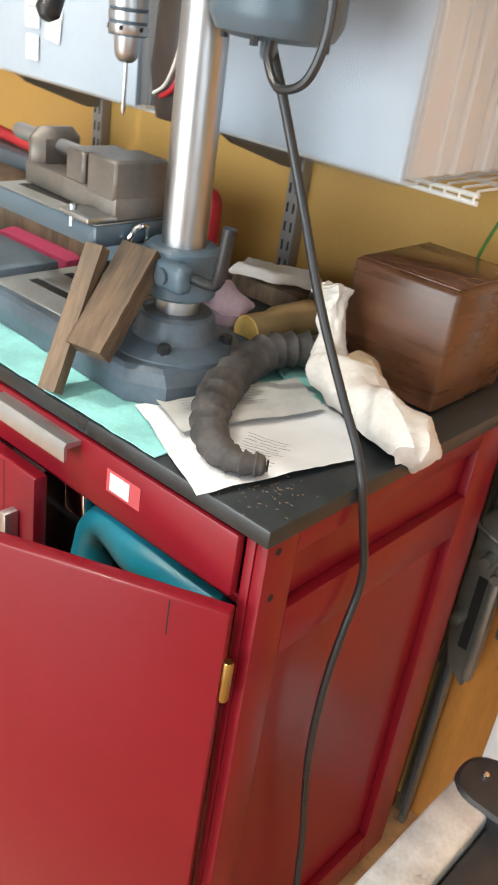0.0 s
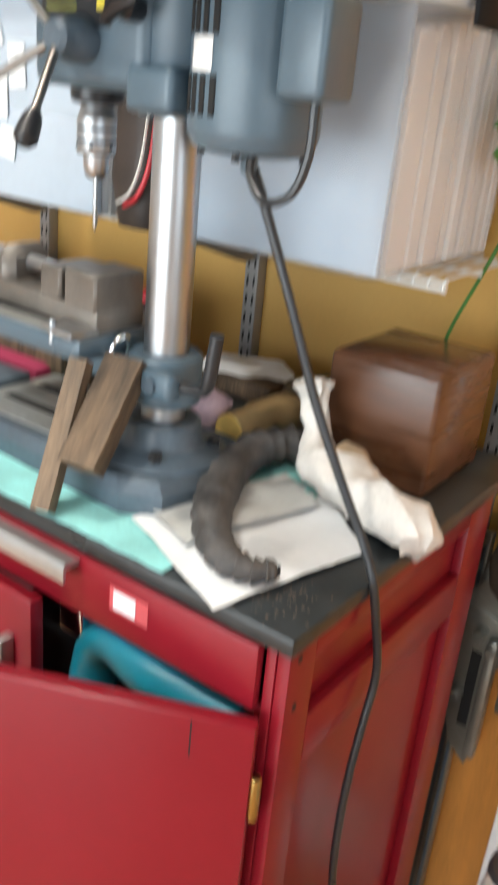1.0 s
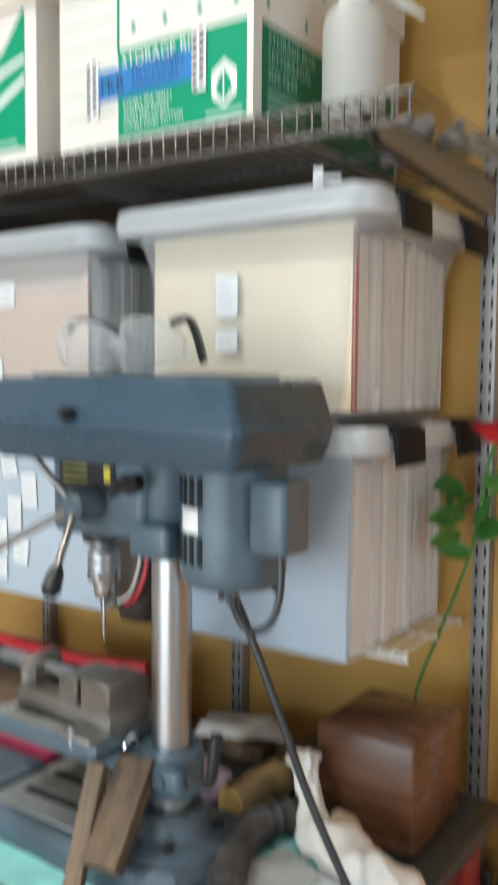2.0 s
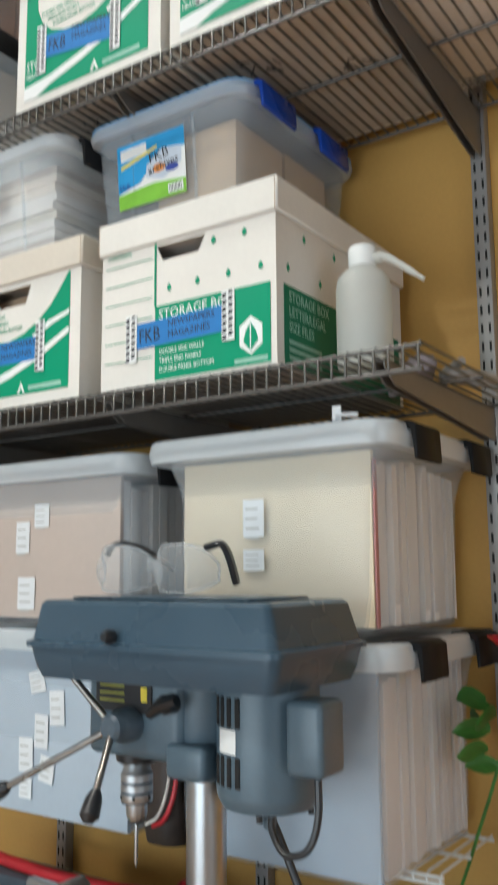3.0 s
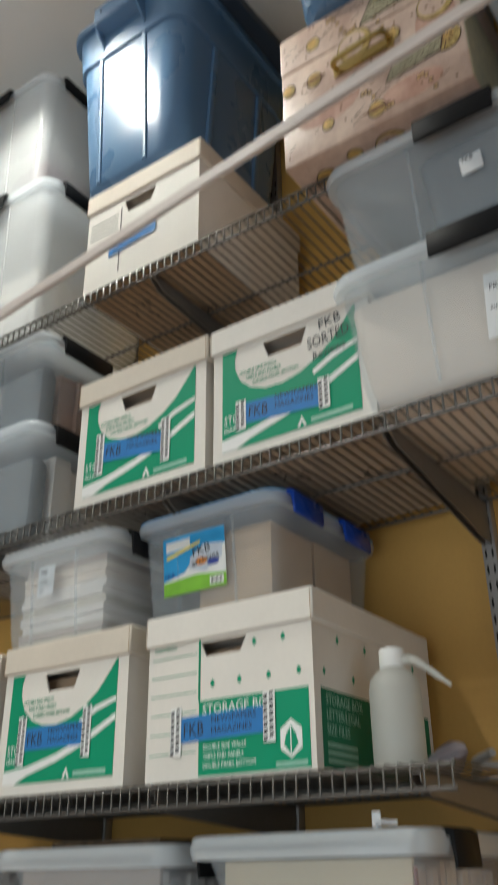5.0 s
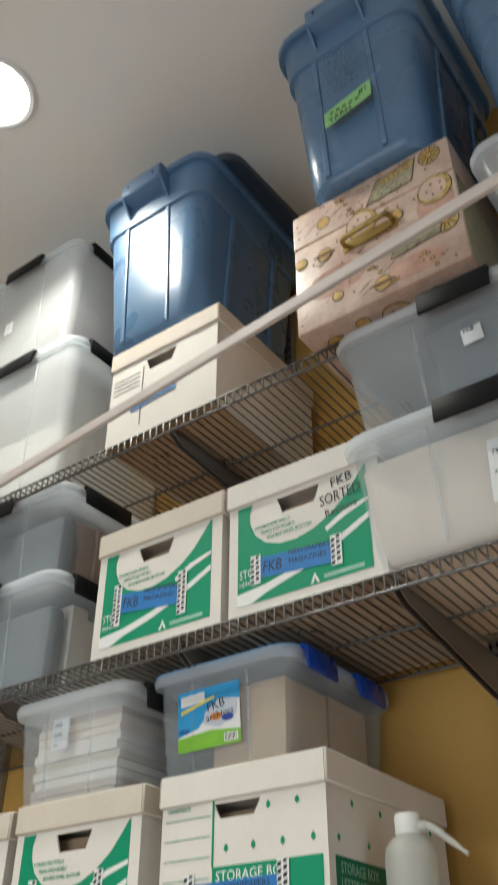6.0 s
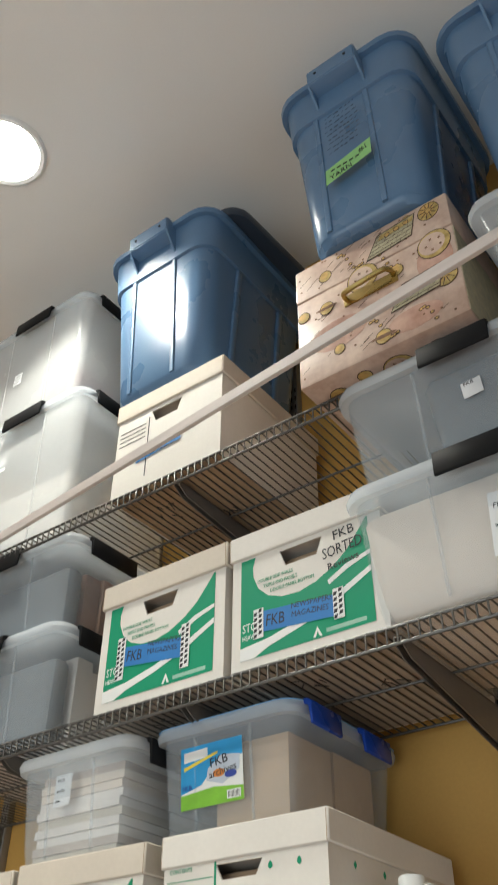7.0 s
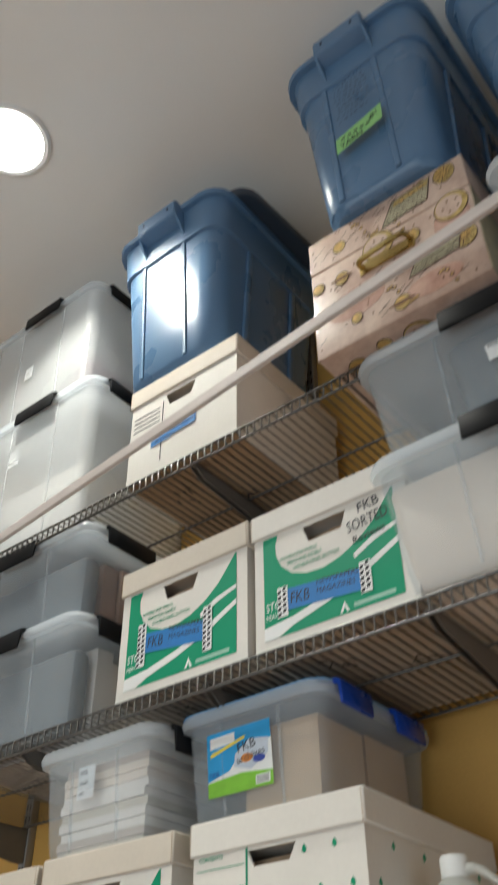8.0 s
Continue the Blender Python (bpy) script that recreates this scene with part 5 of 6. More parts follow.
part("key_grip", tube(bmesh.new(), [(-0.03, -0.076, Z(1.38)), (-0.012, -0.078, Z(1.392)), (0.012, -0.077, Z(1.4))], [0.006, 0.009, 0.006], 8), BLACKP, sw)
# belt cover: lower tray and upper lid with sloping sides
cx0, cx1, cy0, cy1 = -0.196, 0.184, -0.125, 0.085
part("cover_tray", loft(bmesh.new(), [rr(cx0 + 0.014, cx1 - 0.012, cy0 + 0.01, cy1 - 0.01, 0.012, Z(1.4200)), rr(cx0 + 0.006, cx1 - 0.005, cy0 + 0.004, cy1 - 0.004, 0.014, Z(1.4360)), rr(cx0, cx1, cy0, cy1, 0.016, Z(1.4580)), rr(cx0, cx1, cy0, cy1, 0.016, Z(1.4620))]), COVER, dp, smooth=30)
part("cover_lid", loft(bmesh.new(), [rr(cx0 - 0.005, cx1 + 0.005, cy0 - 0.005, cy1 + 0.005, 0.016, Z(1.4590)), rr(cx0 - 0.005, cx1 + 0.005, cy0 - 0.005, cy1 + 0.005, 0.016, Z(1.4655)), rr(cx0 + 0.002, cx1 - 0.002, cy0 + 0.002, cy1 - 0.002, 0.013, Z(1.4680)),
                                     rr(cx0 + 0.01, cx1 - 0.014, cy0 + 0.009, cy1 - 0.01, 0.011, Z(1.5125)), rr(cx0 + 0.014, cx1 - 0.02, cy0 + 0.014, cy1 - 0.014, 0.01, Z(1.5170))]), COVER, dp, smooth=24)
part("top_panel", B(cx0 + 0.04, cx1 - 0.06, cy0 + 0.04, cy1 - 0.035, Z(1.5175), Z(1.5210), 0.0015, 1), COVER, dp)
part("cover_screw", lathe(bmesh.new(), [(0.008, cy0 - 0.002), (0.009, cy0 - 0.01), (0.005, cy0 - 0.018)], 12, (-0.045, 0, Z(1.4760)), "y"), BLACKP, dp)
# motor: upright drum with vents, end cap and capacitor box
mx, my = 0.1, -0.01
mo = part("motor", lathe(bmesh.new(), [(0.04, Z(1.276)), (0.055, Z(1.281)), (0.061, Z(1.292)), (0.062, Z(1.298)), (0.062, Z(1.42)), (0.058, Z(1.432)), (0.03, Z(1.437))], 48, (mx, my, 0)), CAST, dp)
for k in range(4):
    for zz in (1.308, 1.374):
        a = radians(232 + 12 * k)
        part("vent", B(-0.002, 0.003, -0.0035, 0.0035, Z(zz), Z(zz + 0.034), 0.001, 1), DARK, mo, "dark vent slot", pose(mx + 0.0605 * math.cos(a), my + 0.0605 * math.sin(a), 0, 0, 0, math.degrees(a)))
part("rating_plate", loft(bmesh.new(), [[(mx + 0.0628 * math.cos(radians(a)), my + 0.0628 * math.sin(radians(a)), z) for a in (238, 245, 252, 259, 266)] for z in (Z(1.345), Z(1.372))], False, False, False), WHITEP, mo, "white rating plate")
part("capacitor_box", B(0.158, 0.205, -0.068, -0.012, Z(1.328), Z(1.41), 0.008, 3), CAST, mo)
part("cable_gland", lathe(bmesh.new(), [(0.006, Z(1.262)), (0.008, Z(1.266)), (0.008, Z(1.285))], 12, (mx + 0.02, my - 0.03, 0)), CAST, mo)
for k in range(4):
    a = radians(20 + 90 * k)
    part("motor_bolt", lathe(bmesh.new(), [(0.004, Z(1.272)), (0.004, Z(1.285))], 6, (mx + 0.05 * math.cos(a), my + 0.05 * math.sin(a), 0)), BLACKP, mo)
lp = smooth_path([(mx + 0.026, my - 0.035, Z(1.28)), (mx + 0.03, my - 0.04, Z(1.262)), (mx + 0.05, my - 0.045, Z(1.243)), (mx + 0.078, my - 0.045, Z(1.252)), (mx + 0.09, my - 0.042, Z(1.285)), (mx + 0.09, my - 0.04, Z(1.33))], 6)
part("motor_lead", tube(bmesh.new(), lp, 0.0042, 8), RUBBER, mo, "black looped lead")
cp = smooth_path([(-0.178, 1.03, 1.282), (-0.152, 1.033, 1.228), (-0.117, 1.038, 1.146), (-0.084, 1.045, 1.062), (-0.043, 1.05, 0.982), (-0.015, 1.052, 0.934), (0.006, 1.042, 0.905), (0.011, 1.054, 0.855), (0.012, 1.073, 0.797), (0.012, 1.075, 0.76), (0.012, 1.063, 0.716), (0.012, 1.052, 0.665),
                  (0.012, 1.047, 0.6), (0.012, 1.05, 0.53), (0.012, 1.065, 0.442), (0.012, 1.083, 0.354), (0.012, 1.101, 0.232), (0.016, 1.12, 0.1), (0.03, 1.14, 0.02), (0.06, 1.18, -0.007), (0.2, 1.3, -0.0085)], 6)
part("power_cord", tube(bmesh.new(), [Vector(p) - Vector((-0.293, 1.066, CT + 0.004)) for p in cp], 0.0048, 10), RUBBER, dp, "dark grey cord hanging over the worktop's edge")

# drill vise on the table
vs = thing("drill_vise", (-0.447, 1.052, 1.0718), "dark iron drill vise clamped on the drill table", "vise", rz=-4)
part("bed", B(-0.085, 0.1, -0.035, 0.035, 0, 0.026, 0.004), VISEM, vs)
part("fixed_jaw", B(0.045, 0.098, -0.036, 0.036, 0.02, 0.064, 0.003, 1), VISEM, vs)
part("moving_jaw", B(0.0, 0.036, -0.034, 0.034, 0.024, 0.06, 0.003, 1), VISEM, vs)
part("screw_block", B(-0.09, -0.06, -0.034, 0.034, 0.0, 0.066, 0.012, 1), VISEM, vs)
part("lead_screw", lathe(bmesh.new(), [(0.009, -0.07), (0.009, 0.01)], 14, (0, 0, 0.046), "x"), STEEL, vs)
part("screw_end", lathe(bmesh.new(), [(0.008, -0.16), (0.01, -0.155), (0.01, -0.1)], 14, (0, 0, 0.046), "x"), STEEL, vs)
part("clamp_bolt", tube(bmesh.new(), [(0.06, -0.062, 0.012), (0.06, -0.062, -0.012)], 0.004, 8), STEEL, vs)
part("clamp_foot", B(0.045, 0.1, -0.07, -0.03, 0.0, 0.006, 0.002), STEEL, vs)

# safety goggles on the belt cover
gg = thing("safety_goggles", (-0.36, 1.03, 1.5245), "clear safety goggles with black temples lying on the drill", "goggles")
for cx in (-0.05, 0.05):
    cols = []
    for i in range(17):
        s = i / 8 - 1
        a = radians(270 + 72 * s)
        lo, hi = 0.001 + 0.014 * s * s, 0.062 - 0.026 * abs(s) ** 2.6
        cols.append([(cx + (0.05 + 0.006 * math.sin(math.pi * f)) * math.cos(a), 0.03 + (0.044 + 0.012 * math.sin(math.pi * f)) * math.sin(a), lo + (hi - lo) * f) for f in [k / 6 for k in range(7)]])
    part("lens", loft(bmesh.new(), cols, False, False, False), GLASSY, gg)
    outline = [c[-1] for c in cols] + [c[0] for c in cols[::-1]] + [cols[0][-1]]
    part("lens_rim", tube(bmesh.new(), outline, 0.0022, 8), GLASSY, gg)
part("bridge", tube(bmesh.new(), smooth_path([(-0.008, 0.005, 0.03), (0.0, -0.004, 0.04), (0.008, 0.005, 0.03)], 4), 0.004, 8), GLASSY, gg)
part("temple", tube(bmesh.new(), smooth_path([(-0.098, 0.02, 0.05), (-0.09, 0.03, 0.066), (-0.06, 0.05, 0.06), (-0.02, 0.075, 0.03)], 4), 0.009, 8, flat=0.5), BLACKP, gg, "black temple")
part("temple", tube(bmesh.new(), smooth_path([(0.075, 0.02, 0.058), (0.095, 0.025, 0.062), (0.104, 0.03, 0.045), (0.108, 0.04, 0.012)], 4), 0.01, 8, flat=0.5), BLACKP, gg, "black temple")

# ---- things on the worktop ----
TOP = CT + 0.001
bm = bmesh.new()
bmesh.ops.create_grid(bm, x_segments=60, y_segments=24, size=0.5)
for v in bm.verts:
    v.co = Vector((v.co.x * 0.96, v.co.y * 0.3, 0.0022 + 0.0022 * noise.noise(v.co * 40)))
bmesh.ops.solidify(bm, geom=bm.faces[:], thickness=0.0015)
solid("mesh_mat", bm, TEALMAT, "teal woven non-slip mat under the drill press", "mat", m=pose(-0.635, 1.062, TOP))
bm = bmesh.new()
bmesh.ops.create_grid(bm, x_segments=14, y_segments=10, size=0.5)
for v in bm.verts:
    v.co = Vector((v.co.x * 0.16, v.co.y * 0.1, 0.006 + 0.007 * noise.noise(v.co * 9)))
solid("mesh_rag", bm, TEALMAT, "crumpled piece of teal mesh", "mat", m=pose(-0.19, 1.21, TOP, 0, 0, -30))


def sheet(name, corners, z, material, label, amount=0.004, seed=0.0, n=20, category="paper"):
    """A sheet of paper over four corners, wavy."""
    a, b, c, d = (Vector((*p, 0)) for p in corners)
    bm = bmesh.new()
    rows = []
    mid = (a + b + c + d) / 4
    for i in range(n + 1):
        u = i / n
        rows.append([bm.verts.new((a.lerp(b, u)).lerp(d.lerp(c, u), j / n) - mid) for j in range(n + 1)])
    for i in range(n):
        for j in range(n):
            bm.faces.new((rows[i][j], rows[i + 1][j], rows[i + 1][j + 1], rows[i][j + 1]))
    for v in bm.verts:
        v.co.z = amount * (1 + noise.noise(v.co * 22 + Vector((seed, 0, 0)))) + amount * 0.6 * abs(noise.noise(v.co * 60 + Vector((0, seed, 0))))
    return solid(name, bm, material, label, category, m=pose(mid.x, mid.y, z))


sheet("newspaper", ((-0.25, 0.968), (-0.078, 0.893), (-0.03, 1.085), (-0.165, 1.2)), TOP + 0.001, PAPER, "crumpled white printed paper on the worktop", 0.0035, 1.0)
sheet("paper_scrap", ((-0.235, 0.985), (-0.165, 0.957), (-0.115, 1.13), (-0.19, 1.17)), TOP + 0.009, GREYPRINT, "grey printed newspaper page, wrinkled", 0.003, 3.0)
random.seed(3)


def paper_height(x, y, mid, amount, seed):
    p = Vector((x - mid[0], y - mid[1], 0))
    return amount * (1 + noise.noise(p * 22 + Vector((seed, 0, 0)))) + amount * 0.6 * abs(noise.noise(p * 60 + Vector((0, seed, 0))))


def print_block(corner, angle, rows, step, width, mid, amount, seed, base, label):
    """Rows of print that lie on a wavy sheet."""
    bm = bmesh.new()
    c, s = math.cos(radians(angle)), math.sin(radians(angle))
    for i in range(rows):
        w = width * random.uniform(0.75, 1.0)
        rings = []
        for k in range(11):
            u = w * k / 10
            ring = []
            for v in (0, 0.0011):
                x, y = corner[0] + u * c - (i * step + v) * s, corner[1] + u * s + (i * step + v) * c
                ring.append((x, y, base + paper_height(x, y, mid, amount, seed) + 0.0006))
            rings.append(ring)
        loft(bm, rings, False, False, False)
    return tagged(part("print_lines", bm, mat("faint_print", (0.3, 0.3, 0.3), 0.8), None, "", Matrix.Translation(ORIGIN)), label, "print", kind="stuff")


print_block((-0.105, 0.955), 22, 13, 0.0062, 0.05, (-0.13075, 1.0365), 0.0035, 1.0, TOP + 0.001, "faint grey lines of print on white paper")
print_block((-0.2, 0.995), 68, 9, 0.006, 0.11, (-0.17625, 1.0605), 0.003, 3.0, TOP + 0.009, "faint grey lines of print on a newspaper page")
dust = bmesh.new()
for i in range(90):
    x, y, s, a = -0.055 + random.gauss(0, 0.03), 0.965 + random.gauss(0, 0.03), random.uniform(0.0006, 0.0022), random.uniform(0, 3.1)
    if x < -0.006 and y > 0.908:
        c, n = s * math.cos(a), s * math.sin(a)
        loft(dust, [[(x - c, y - n, 0), (x + n * 0.4, y - c * 0.4, 0), (x + c, y + n, 0), (x - n * 0.4, y + c * 0.4, 0)], [(x - c, y - n, 0.0006), (x + n * 0.4, y - c * 0.4, 0.0006), (x + c, y + n, 0.0006), (x - n * 0.4, y + c * 0.4, 0.0006)]])
tagged(part("wood_chips", dust, RAWWOOD, None, "", Matrix.Translation(ORIGIN) @ pose(0, 0, CT + 0.0002)), "pale dust and chips on the worktop's corner", "dust", kind="stuff")

# ribbed horn
hp = smooth_path([(-0.062, 0.968, 0.926), (-0.085, 0.95, 0.926), (-0.12, 0.955, 0.927), (-0.16, 0.99, 0.93), (-0.195, 1.045, 0.934), (-0.222, 1.11, 0.937), (-0.228, 1.165, 0.939), (-0.205, 1.21, 0.94), (-0.17, 1.235, 0.94)], 22)
L = len(hp)
hp = [Vector((p.x, p.y, p.z - 0.006)) for p in hp]
rs = [(0.0105 + 0.0105 * min(1, i / (0.5 * L))) * (1 + 0.36 * (((i / 9.0) % 1.0) ** 1.5 - 0.4)) for i in range(L)]
rs[:5] = [0.0068, 0.0088, 0.01, 0.0108, 0.0112]
bm = tube(bmesh.new(), hp, rs, 20)
crumple(bm, 0.0018, 45)
hn = thing("ribbed_horn", (0, 0, 0), "dark grey ribbed animal horn lying on paper", "horn")
part("horn", bm, HORN, hn)
part("tip_plug", lathe(bmesh.new(), [(0.006, 0), (0.0055, 0.002)], 12, (0, 0, 0), "x"), DARK, hn, "dark tip hole", pose(-0.0605, 0.967, 0.9205, 0, 0, 38))

# white cloth
cpth = smooth_path([(-0.19, 1.216, 1.022), (-0.182, 1.212, 1.0), (-0.165, 1.2, 0.965), (-0.145, 1.18, 0.938), (-0.11, 1.165, 0.928), (-0.06, 1.15, 0.926), (-0.015, 1.138, 0.924), (0.012, 1.13, 0.912)], 8)
L = len(cpth)
rs = [0.028 - 0.012 * math.sin(math.pi * min(1, i / 24)) + (0.016 * math.sin(math.pi * max(0, (i - 22) / (L - 22))) if i > 22 else 0) for i in range(L)]
rs[0], rs[-1] = 0.012, 0.014
bm = tube(bmesh.new(), smooth_path(cpth, 2)[: 2 * L - 1], [rs[k // 2] for k in range(2 * L - 1)], 40, flat=0.7)
crumple(bm, 0.013, 18, 2.0)
crumple(bm, 0.0028, 45, 5.0)
crumple(bm, 0.0008, 120, 8.0)
bm.normal_update()
for v in bm.verts:
    q = Vector((v.co.x * 26 + v.co.y * 30, v.co.y * 20 - v.co.x * 9, v.co.z * 24))
    v.co -= v.normal * (0.0055 * (1 - min(1.0, abs(noise.noise(q * 0.7)) * 4)) + 0.0012 * (1 - min(1.0, abs(noise.noise(q * 2.3)) * 4)))
for v in bm.verts:
    if v.co.z < TOP + 0.012 and v.co.x < -0.004:
        v.co.z = max(v.co.z, TOP + 0.0125)
solid("cloth_glove", bm, CLOTH, "crumpled stained white cotton glove on paper", "glove")
bm = tube(bmesh.new(), smooth_path([(-0.14, 1.21, 0.945), (-0.11, 1.19, 0.94), (-0.085, 1.17, 0.925)], 6), [0.012, 0.016, 0.02, 0.022, 0.022, 0.022, 0.022, 0.022, 0.02, 0.02, 0.018, 0.015, 0.01], 14)
crumple(bm, 0.006, 40, 1.0)
solid("stained_rag", bm, CLOTHB, "brown stained rag beside a white glove", "rag")

# wooden box
wbx = thing("wooden_box", (-0.121, 1.332, TOP), "dark varnished walnut box with rounded edges", "wooden box")
part("body", B(-0.0735, 0.0735, -0.0815, 0.0815, 0, 0.1505, 0.007, 3), WALNUT, wbx)
part("top_board", B(-0.067, 0.067, -0.075, 0.075, 0.149, 0.152, 0.0014, 2), WALNUTTOP, wbx)

# mallet, leather roll, papers behind the drill
ml = thing("wooden_mallet", (-0.286, 1.215, TOP + 0.03), "short turned wooden mallet head, pale end grain", "mallet", rz=-6)
part("head", lathe(bmesh.new(), [(0.023, -0.03), (0.0235, -0.029), (0.0235, 0.012), (0.0275, 0.022), (0.029, 0.06), (0.029, 0.085), (0.026, 0.09)], 28, (0, 0, 0), "y"), MALLET, ml)
part("end_face", lathe(bmesh.new(), [(0.0232, -0.0302), (0.0225, -0.0318)], 28, (0, 0, 0), "y"), mat("pale_end_grain", (0.85, 0.6, 0.18), 0.5, var=0.12, scale=30), ml, "pale yellow end face")
lr = lathe(bmesh.new(), [(0.03, 0), (0.036, 0.004), (0.036, 0.02), (0.038, 0.022), (0.038, 0.028), (0.036, 0.03), (0.036, 0.13), (0.03, 0.134)], 28, (0, 0, 0), "y")
solid("leather_cylinder", lr, mat("dark_leather", (0.07, 0.045, 0.02), 0.45, var=0.4, scale=20, bump=0.3), "dark brown ribbed wooden cylinder lying on its side", "cylinder", m=pose(-0.278, 1.312, TOP + 0.038, 0, 0, -22))
sheet("white_sheet", ((-0.47, 1.33), (-0.33, 1.4), (-0.4, 1.47), (-0.5, 1.42)), TOP + 0.03, PAPER, "white sheet of paper lying on clutter", 0.006, 4.0)
block("scrap_block", -0.48, -0.35, 1.36, 1.45, TOP, TOP + 0.03, OLDWOOD, "old wooden block under a sheet of paper", "wood block")
bm = bmesh.new()
bmesh.ops.create_icosphere(bm, subdivisions=4, radius=0.035)
crumple(bm, 0.022, 34, 7.0)
for v in bm.verts:
    v.co.z = v.co.z * 0.9
solid("pink_rag", bm, PINK, "small crumpled pink rag behind the column", "rag", m=pose(-0.338, 1.2, TOP + 0.042))

# scrap boards that lean on the drill table
random.seed(11)


def board(p0, p1, w, t, material, label, seed, roll=0.0):
    p0, p1 = Vector(p0), Vector(p1)
    ln = (p1 - p0).length
    bm = bmesh.new()
    rings = []
    for i in range(15):
        f = i / 14
        j = 0.18 if i in (0, 14) else 0.05
        rings.append([(sx * w / 2 * (1 + j * noise.noise(Vector((seed, f * 9, sx)))), sy * t / 2 * (1 + j * noise.noise(Vector((seed + 3, f * 9, sy)))), ln * f + (0.008 * noise.noise(Vector((sx * 3, sy * 2, seed))) if i in (0, 14) else 0)) for sx, sy in ((-1, -1), (1, -1), (1, 1), (-1, 1))])
    loft(bm, rings)
    bmesh.ops.bevel(bm, geom=[e for e in bm.edges if e.calc_face_angle(0) > 0.8], offset=0.0015, segments=1, affect="EDGES")
    q = (p1 - p0).to_track_quat("Z", "Y").to_matrix().to_4x4()
    return solid("scrap_board", bm, material, label, "board", "scrap boards", m=Matrix.Translation(p0) @ q @ pose(0, 0, 0, 0, 0, roll))


board((-0.318, 0.907, 0.908), (-0.345, 0.985, 1.05), 0.021, 0.018, RAWWOOD, "narrow old wooden stick leaning on the drill table", 1.0)
board((-0.296, 0.938, 0.955), (-0.312, 1.022, 1.05), 0.046, 0.024, OLDWOOD, "thick old board end with splintered grain", 2.0)

# more clutter along the worktop towards its far end
block("plane_body", -0.95, -0.56, 1.0, 1.1, TOP + 0.005, TOP + 0.055, CASTD, "grey-green iron plane body", "hand plane", 0.006)
block("rough_plank", -1.05, -0.58, 1.17, 1.3, TOP, TOP + 0.08, OLDWOOD, "rough brown plank lying on the worktop", "plank", 0.004)
block("grey_case", -1.1, -0.62, 1.31, 1.4, TOP, TOP + 0.1, CASTD, "grey tool case along the wall side", "tool case", 0.006)
rim = smooth_path([(-1.1, 1.36, TOP + 0.112), (-0.9, 1.33, TOP + 0.114), (-0.72, 1.335, TOP + 0.113), (-0.6, 1.37, TOP + 0.112)], 6)
solid("red_hose", tube(bmesh.new(), rim, 0.011, 10), REDPL, "red rubber hose lying on a grey case", "hose")
block("pink_pouch", -0.78, -0.6, 1.14, 1.19, TOP, TOP + 0.04, mat("magenta_cloth", (0.3, 0.02, 0.07), 0.8), "magenta cloth pouch behind the plane", "pouch", 0.015)
rc = lathe(bmesh.new(), [(0.02, 0), (0.024, 0.004), (0.024, 0.095), (0.018, 0.11), (0.01, 0.118)], 24)
solid("red_can", rc, REDPL, "small red plastic can behind the column", "can", m=pose(-0.612, 1.43, TOP))
bt = lathe(bmesh.new(), [(0.022, 0), (0.026, 0.004), (0.026, 0.1), (0.012, 0.115), (0.012, 0.14)], 24)
solid("oil_bottle", bt, mat("brown_bottle", (0.2, 0.13, 0.08), 0.3), "brown oil bottle near the plane", "bottle", m=pose(-0.60, 0.985, TOP))

# artificial rose behind the wooden box
rs_ = thing("artificial_rose", (-0.133, 1.44, TOP), "artificial red rose with a thorny green stem", "flower")
stem = smooth_path([(0.0, 0.0, 0.0), (0.0, 0.0, 0.13), (0.04, 0.0, 0.25), (0.085, 0.0, 0.38), (0.105, 0.0, 0.5), (0.115, 0.0, 0.53)], 6)
part("stem", tube(bmesh.new(), stem, 0.0026, 8), LEAF, rs_)
for i in (9, 12, 15, 18):
    part("thorn", tube(bmesh.new(), [stem[i], stem[i] + Vector((0.006, -0.002, 0.006))], [0.002, 0.0004], 6), LEAF, rs_)
for px, pz, ax, sc in ((0.075, 0.42, 200, 1.0), (0.07, 0.46, 150, 1.1), (0.095, 0.41, 320, 1.0), (0.1, 0.47, 40, 0.9), (0.085, 0.44, 255, 1.1), (0.07, 0.39, 230, 1.0), (0.085, 0.37, 180, 0.9), (0.1, 0.44, 290, 1.2), (0.06, 0.43, 120, 0.9)):
    bm = bmesh.new()
    rows = []
    for i in range(7):
        u = i / 6
        wd = 0.02 * sc * math.sin(math.pi * (0.08 + 0.92 * u)) ** 0.8
        rows.append([(u * 0.055 * sc, s * wd, 0.004 * abs(s) - 0.01 * u * u) for s in (-1, -0.5, 0, 0.5, 1)])
    loft(bm, rows, False, False, False)
    part("leaf", bm, LEAF, rs_, "", pose(px, -0.005, pz, 60, 0, ax))
for k in range(11):
    a, q = k * 2.4, 0.006 + 0.0022 * k
    bm = bmesh.new()
    rows = [[(q * (0.6 + u) * math.cos(s), q * (0.6 + u) * math.sin(s), 0.03 * u * (1 - 0.02 * k)) for s in (-0.9, -0.45, 0, 0.45, 0.9)] for u in (0, 0.35, 0.7, 1.0)]
    loft(bm, rows, False, False, False)
    part("petal", bm, REDROSE, rs_, "red petal", pose(0.117, 0, 0.53, 0, 0, math.degrees(a)))

ORIGIN = Vector((0.0, 0.0, 0.0))

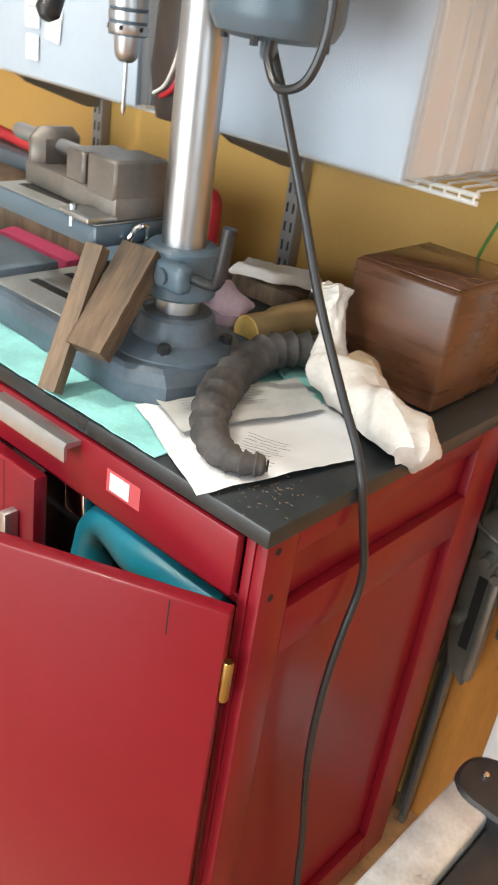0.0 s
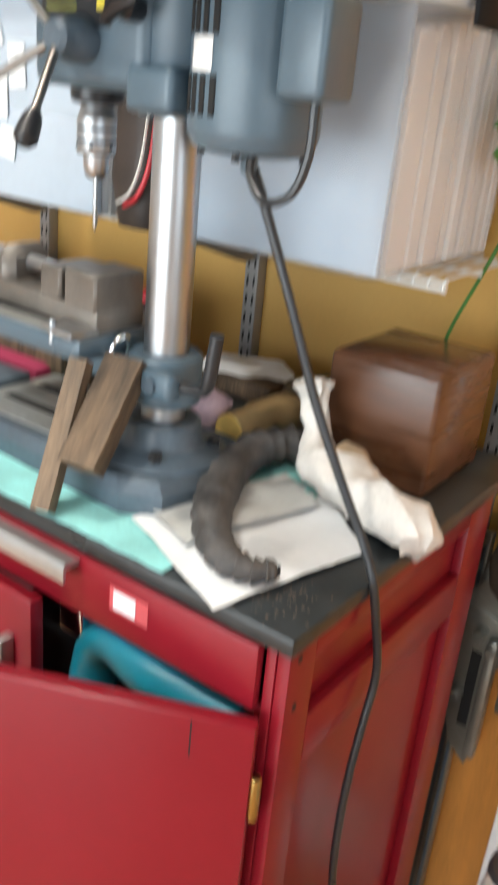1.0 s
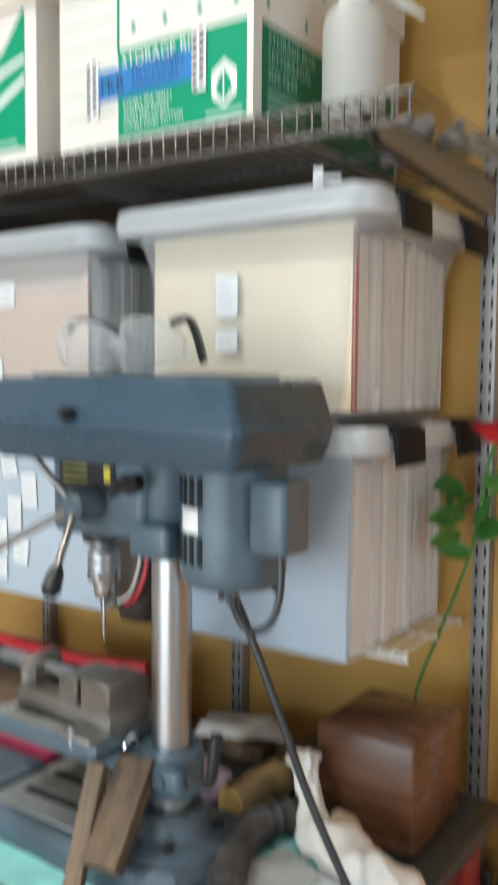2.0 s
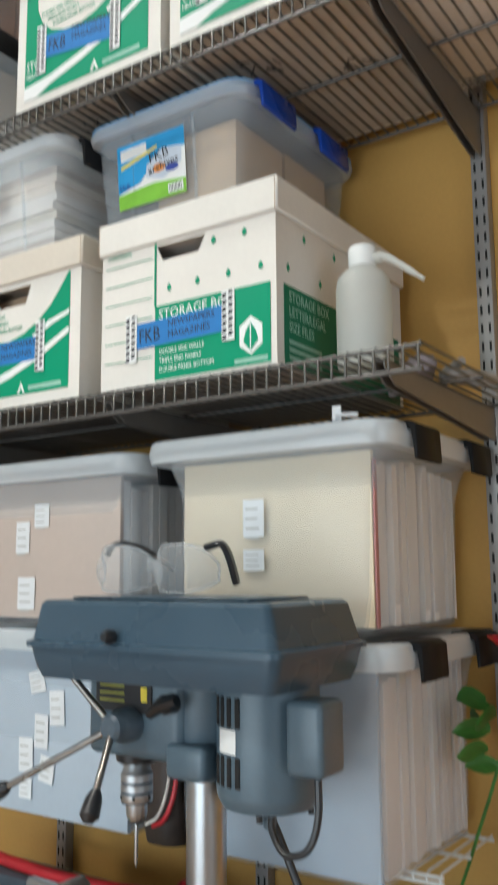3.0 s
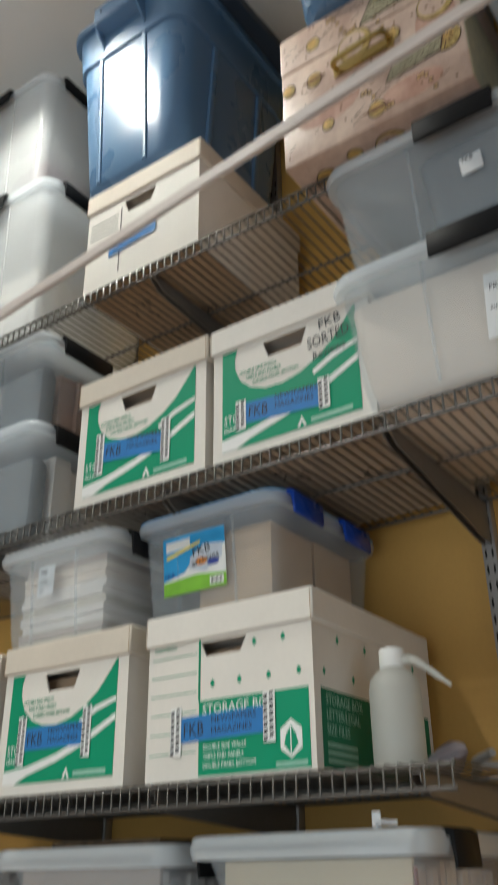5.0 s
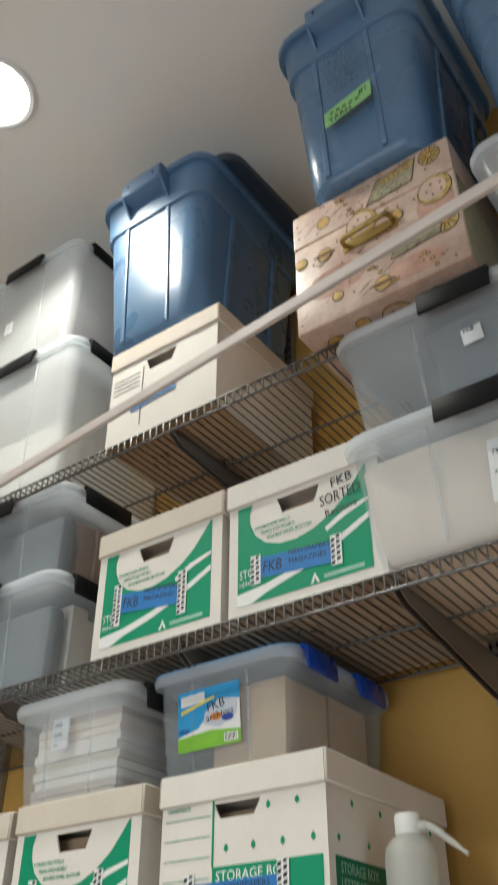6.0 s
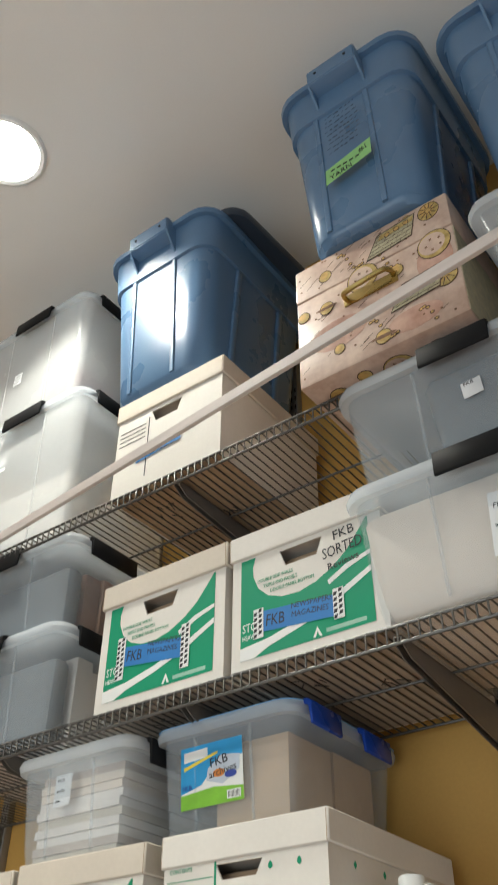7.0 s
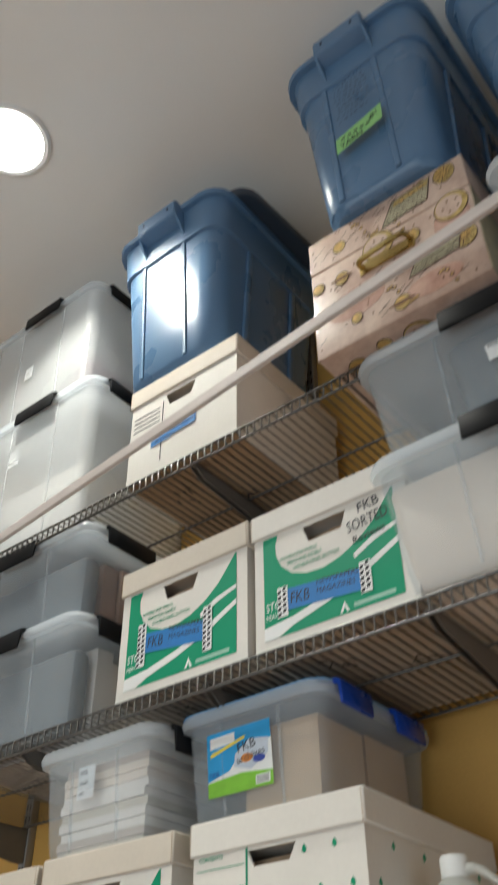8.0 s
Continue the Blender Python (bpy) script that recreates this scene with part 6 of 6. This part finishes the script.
# leather pouch between the bins
bm = loft(bmesh.new(), [rr(-0.038, 0.038, 0, 0.16, 0.03, 0), rr(-0.042, 0.042, -0.012, 0.165, 0.03, 0.06), rr(-0.04, 0.04, -0.005, 0.16, 0.03, 0.16)])
lp_ = thing("leather_pouch", (-0.5, 1.225, SH1 + 0.003), "dark brown leather pouch with red and cream edging", "pouch")
part("pouch", bm, mat("dark_brown_leather", (0.035, 0.022, 0.016), 0.5, var=0.3, scale=20), lp_)
part("edging", tube(bmesh.new(), smooth_path([(0.0, -0.012, 0.03), (0.026, -0.016, 0.045), (0.041, -0.012, 0.085), (0.043, -0.004, 0.15)], 5), 0.0035, 8), REDPL, lp_, "red edging")
part("cord", tube(bmesh.new(), smooth_path([(-0.01, -0.016, 0.032), (0.016, -0.02, 0.048), (0.032, -0.018, 0.088), (0.035, -0.01, 0.15)], 5), 0.0022, 8), CLOTH, lp_, "cream cord")

# ---- beside the cabinet ----
solid("plywood_board", B(0, 0.7, -0.012, 0, 0, 1.5, 0.002), ORANGEWOOD, "orange varnished plywood board standing against the wall", "plywood board", m=pose(-0.03, WALL_Y - 0.008, 0.0))
solid("white_trim_board", B(-0.014, 0.014, -0.012, 0.0, 0, 1.2, 0.003), WHITEP, "white painted trim board leaning on plywood", "trim board", m=pose(0.082, WALL_Y - 0.045, 0.0, -1.2))
solid("teal_crate", B(-0.1, 0.1, -0.02, 0.0, 0, 0.2, 0.01), TEALMAT, "teal plastic panel standing on the floor", "plastic panel", m=pose(0.26, WALL_Y - 0.06, 0.0))
ap = thing("aluminium_stand", (-0.042, 1.535, 0.0), "dull folded aluminium stand leaning beside the cabinet", "folding stand")
for dx, y, w, h in ((-0.024, 0.0, 0.016, 0.78), (-0.004, 0.016, 0.014, 0.76), (0.014, -0.006, 0.012, 0.72)):
    rl = part("rail", B(dx - w / 2, dx + w / 2, y - 0.009, y + 0.009, 0, h, 0.002), ALU, ap)
    part("groove", B(dx - w / 6, dx + w / 6, y - 0.0094, y - 0.0088, 0.02, h - 0.02), CASTD, rl)
pl = loft(bmesh.new(), [[(x, y, z) for x, z in ((0.012, 0.4), (0.045, 0.37), (0.06, 0.42), (0.06, 0.56), (0.1, 0.6), (0.14, 0.6), (0.14, 0.68), (0.03, 0.72), (0.0, 0.68), (0.0, 0.45))] for y in (-0.024, -0.018)])
part("plate", pl, ALU, ap, "flat aluminium plate")
part("slot", B(0.02, 0.036, -0.0245, -0.0238, 0.44, 0.58), DARK, ap)
part("arm", B(0.045, 0.062, -0.045, -0.025, 0.4, 0.62, 0.005), ALU, ap)
part("arm", B(0.075, 0.088, -0.04, -0.025, 0.5, 0.7, 0.005), ALU, ap)
for x, z in ((0.03, 0.62), (0.053, 0.6), (0.085, 0.55), (0.012, 0.5), (0.1, 0.66)):
    part("pivot", lathe(bmesh.new(), [(0.008, -0.048), (0.01, -0.044), (0.01, -0.02)], 14, (x, 0, z), "y"), ALU, ap)
part("cross_pin", tube(bmesh.new(), [(-0.01, -0.02, 0.66), (0.1, -0.03, 0.63)], 0.005, 8), ALU, ap)
bag = lathe(bmesh.new(), [(0.05, 0), (0.08, 0.03), (0.09, 0.1), (0.07, 0.17), (0.03, 0.2)], 20)
crumple(bag, 0.014, 14, 3.0)
solid("dark_bundle", bag, mat("dark_canvas", (0.055, 0.036, 0.022), 0.8), "dark canvas bundle wedged behind the stand", "bundle", m=pose(0.026, 1.5, 0.7) @ Matrix.Scale(0.52, 4))
# steel stand close to the lens
GALV = mat("galvanised", (0.55, 0.57, 0.58), 0.36, 0.45, var=0.3, scale=26, fine=200, bump=0.4)
fc = thing("steel_stand", (0.196, 1.145, 0), "grey steel stand with a black rounded end cap", "metal stand")
part("arm", B(-0.036, 0.016, -0.3, -0.03, 0.57, 0.6, 0.005, 3), GALV, fc)
part("side_rail", B(0.017, 0.075, -0.3, -0.03, 0.55, 0.585, 0.005, 3), BLACKP, fc, "black side rail")
part("end_cap", loft(bmesh.new(), [rr(-0.039, 0.063, -0.05, 0.03, 0.034, 0.566), rr(-0.039, 0.063, -0.05, 0.03, 0.034, 0.6), rr(-0.034, 0.058, -0.046, 0.025, 0.03, 0.604)]), BLACKP, fc, "black plastic end cap")
part("rivet", lathe(bmesh.new(), [(0.004, 0.603), (0.004, 0.606), (0.002, 0.607)], 12, (-0.012, -0.005, 0)), CHROME, fc)
part("leg", B(0.0, 0.024, -0.2, -0.17, 0.02, 0.571, 0.004), BLACKP, fc)
part("foot", B(-0.05, 0.06, -0.28, -0.1, 0, 0.021, 0.004), BLACKP, fc)
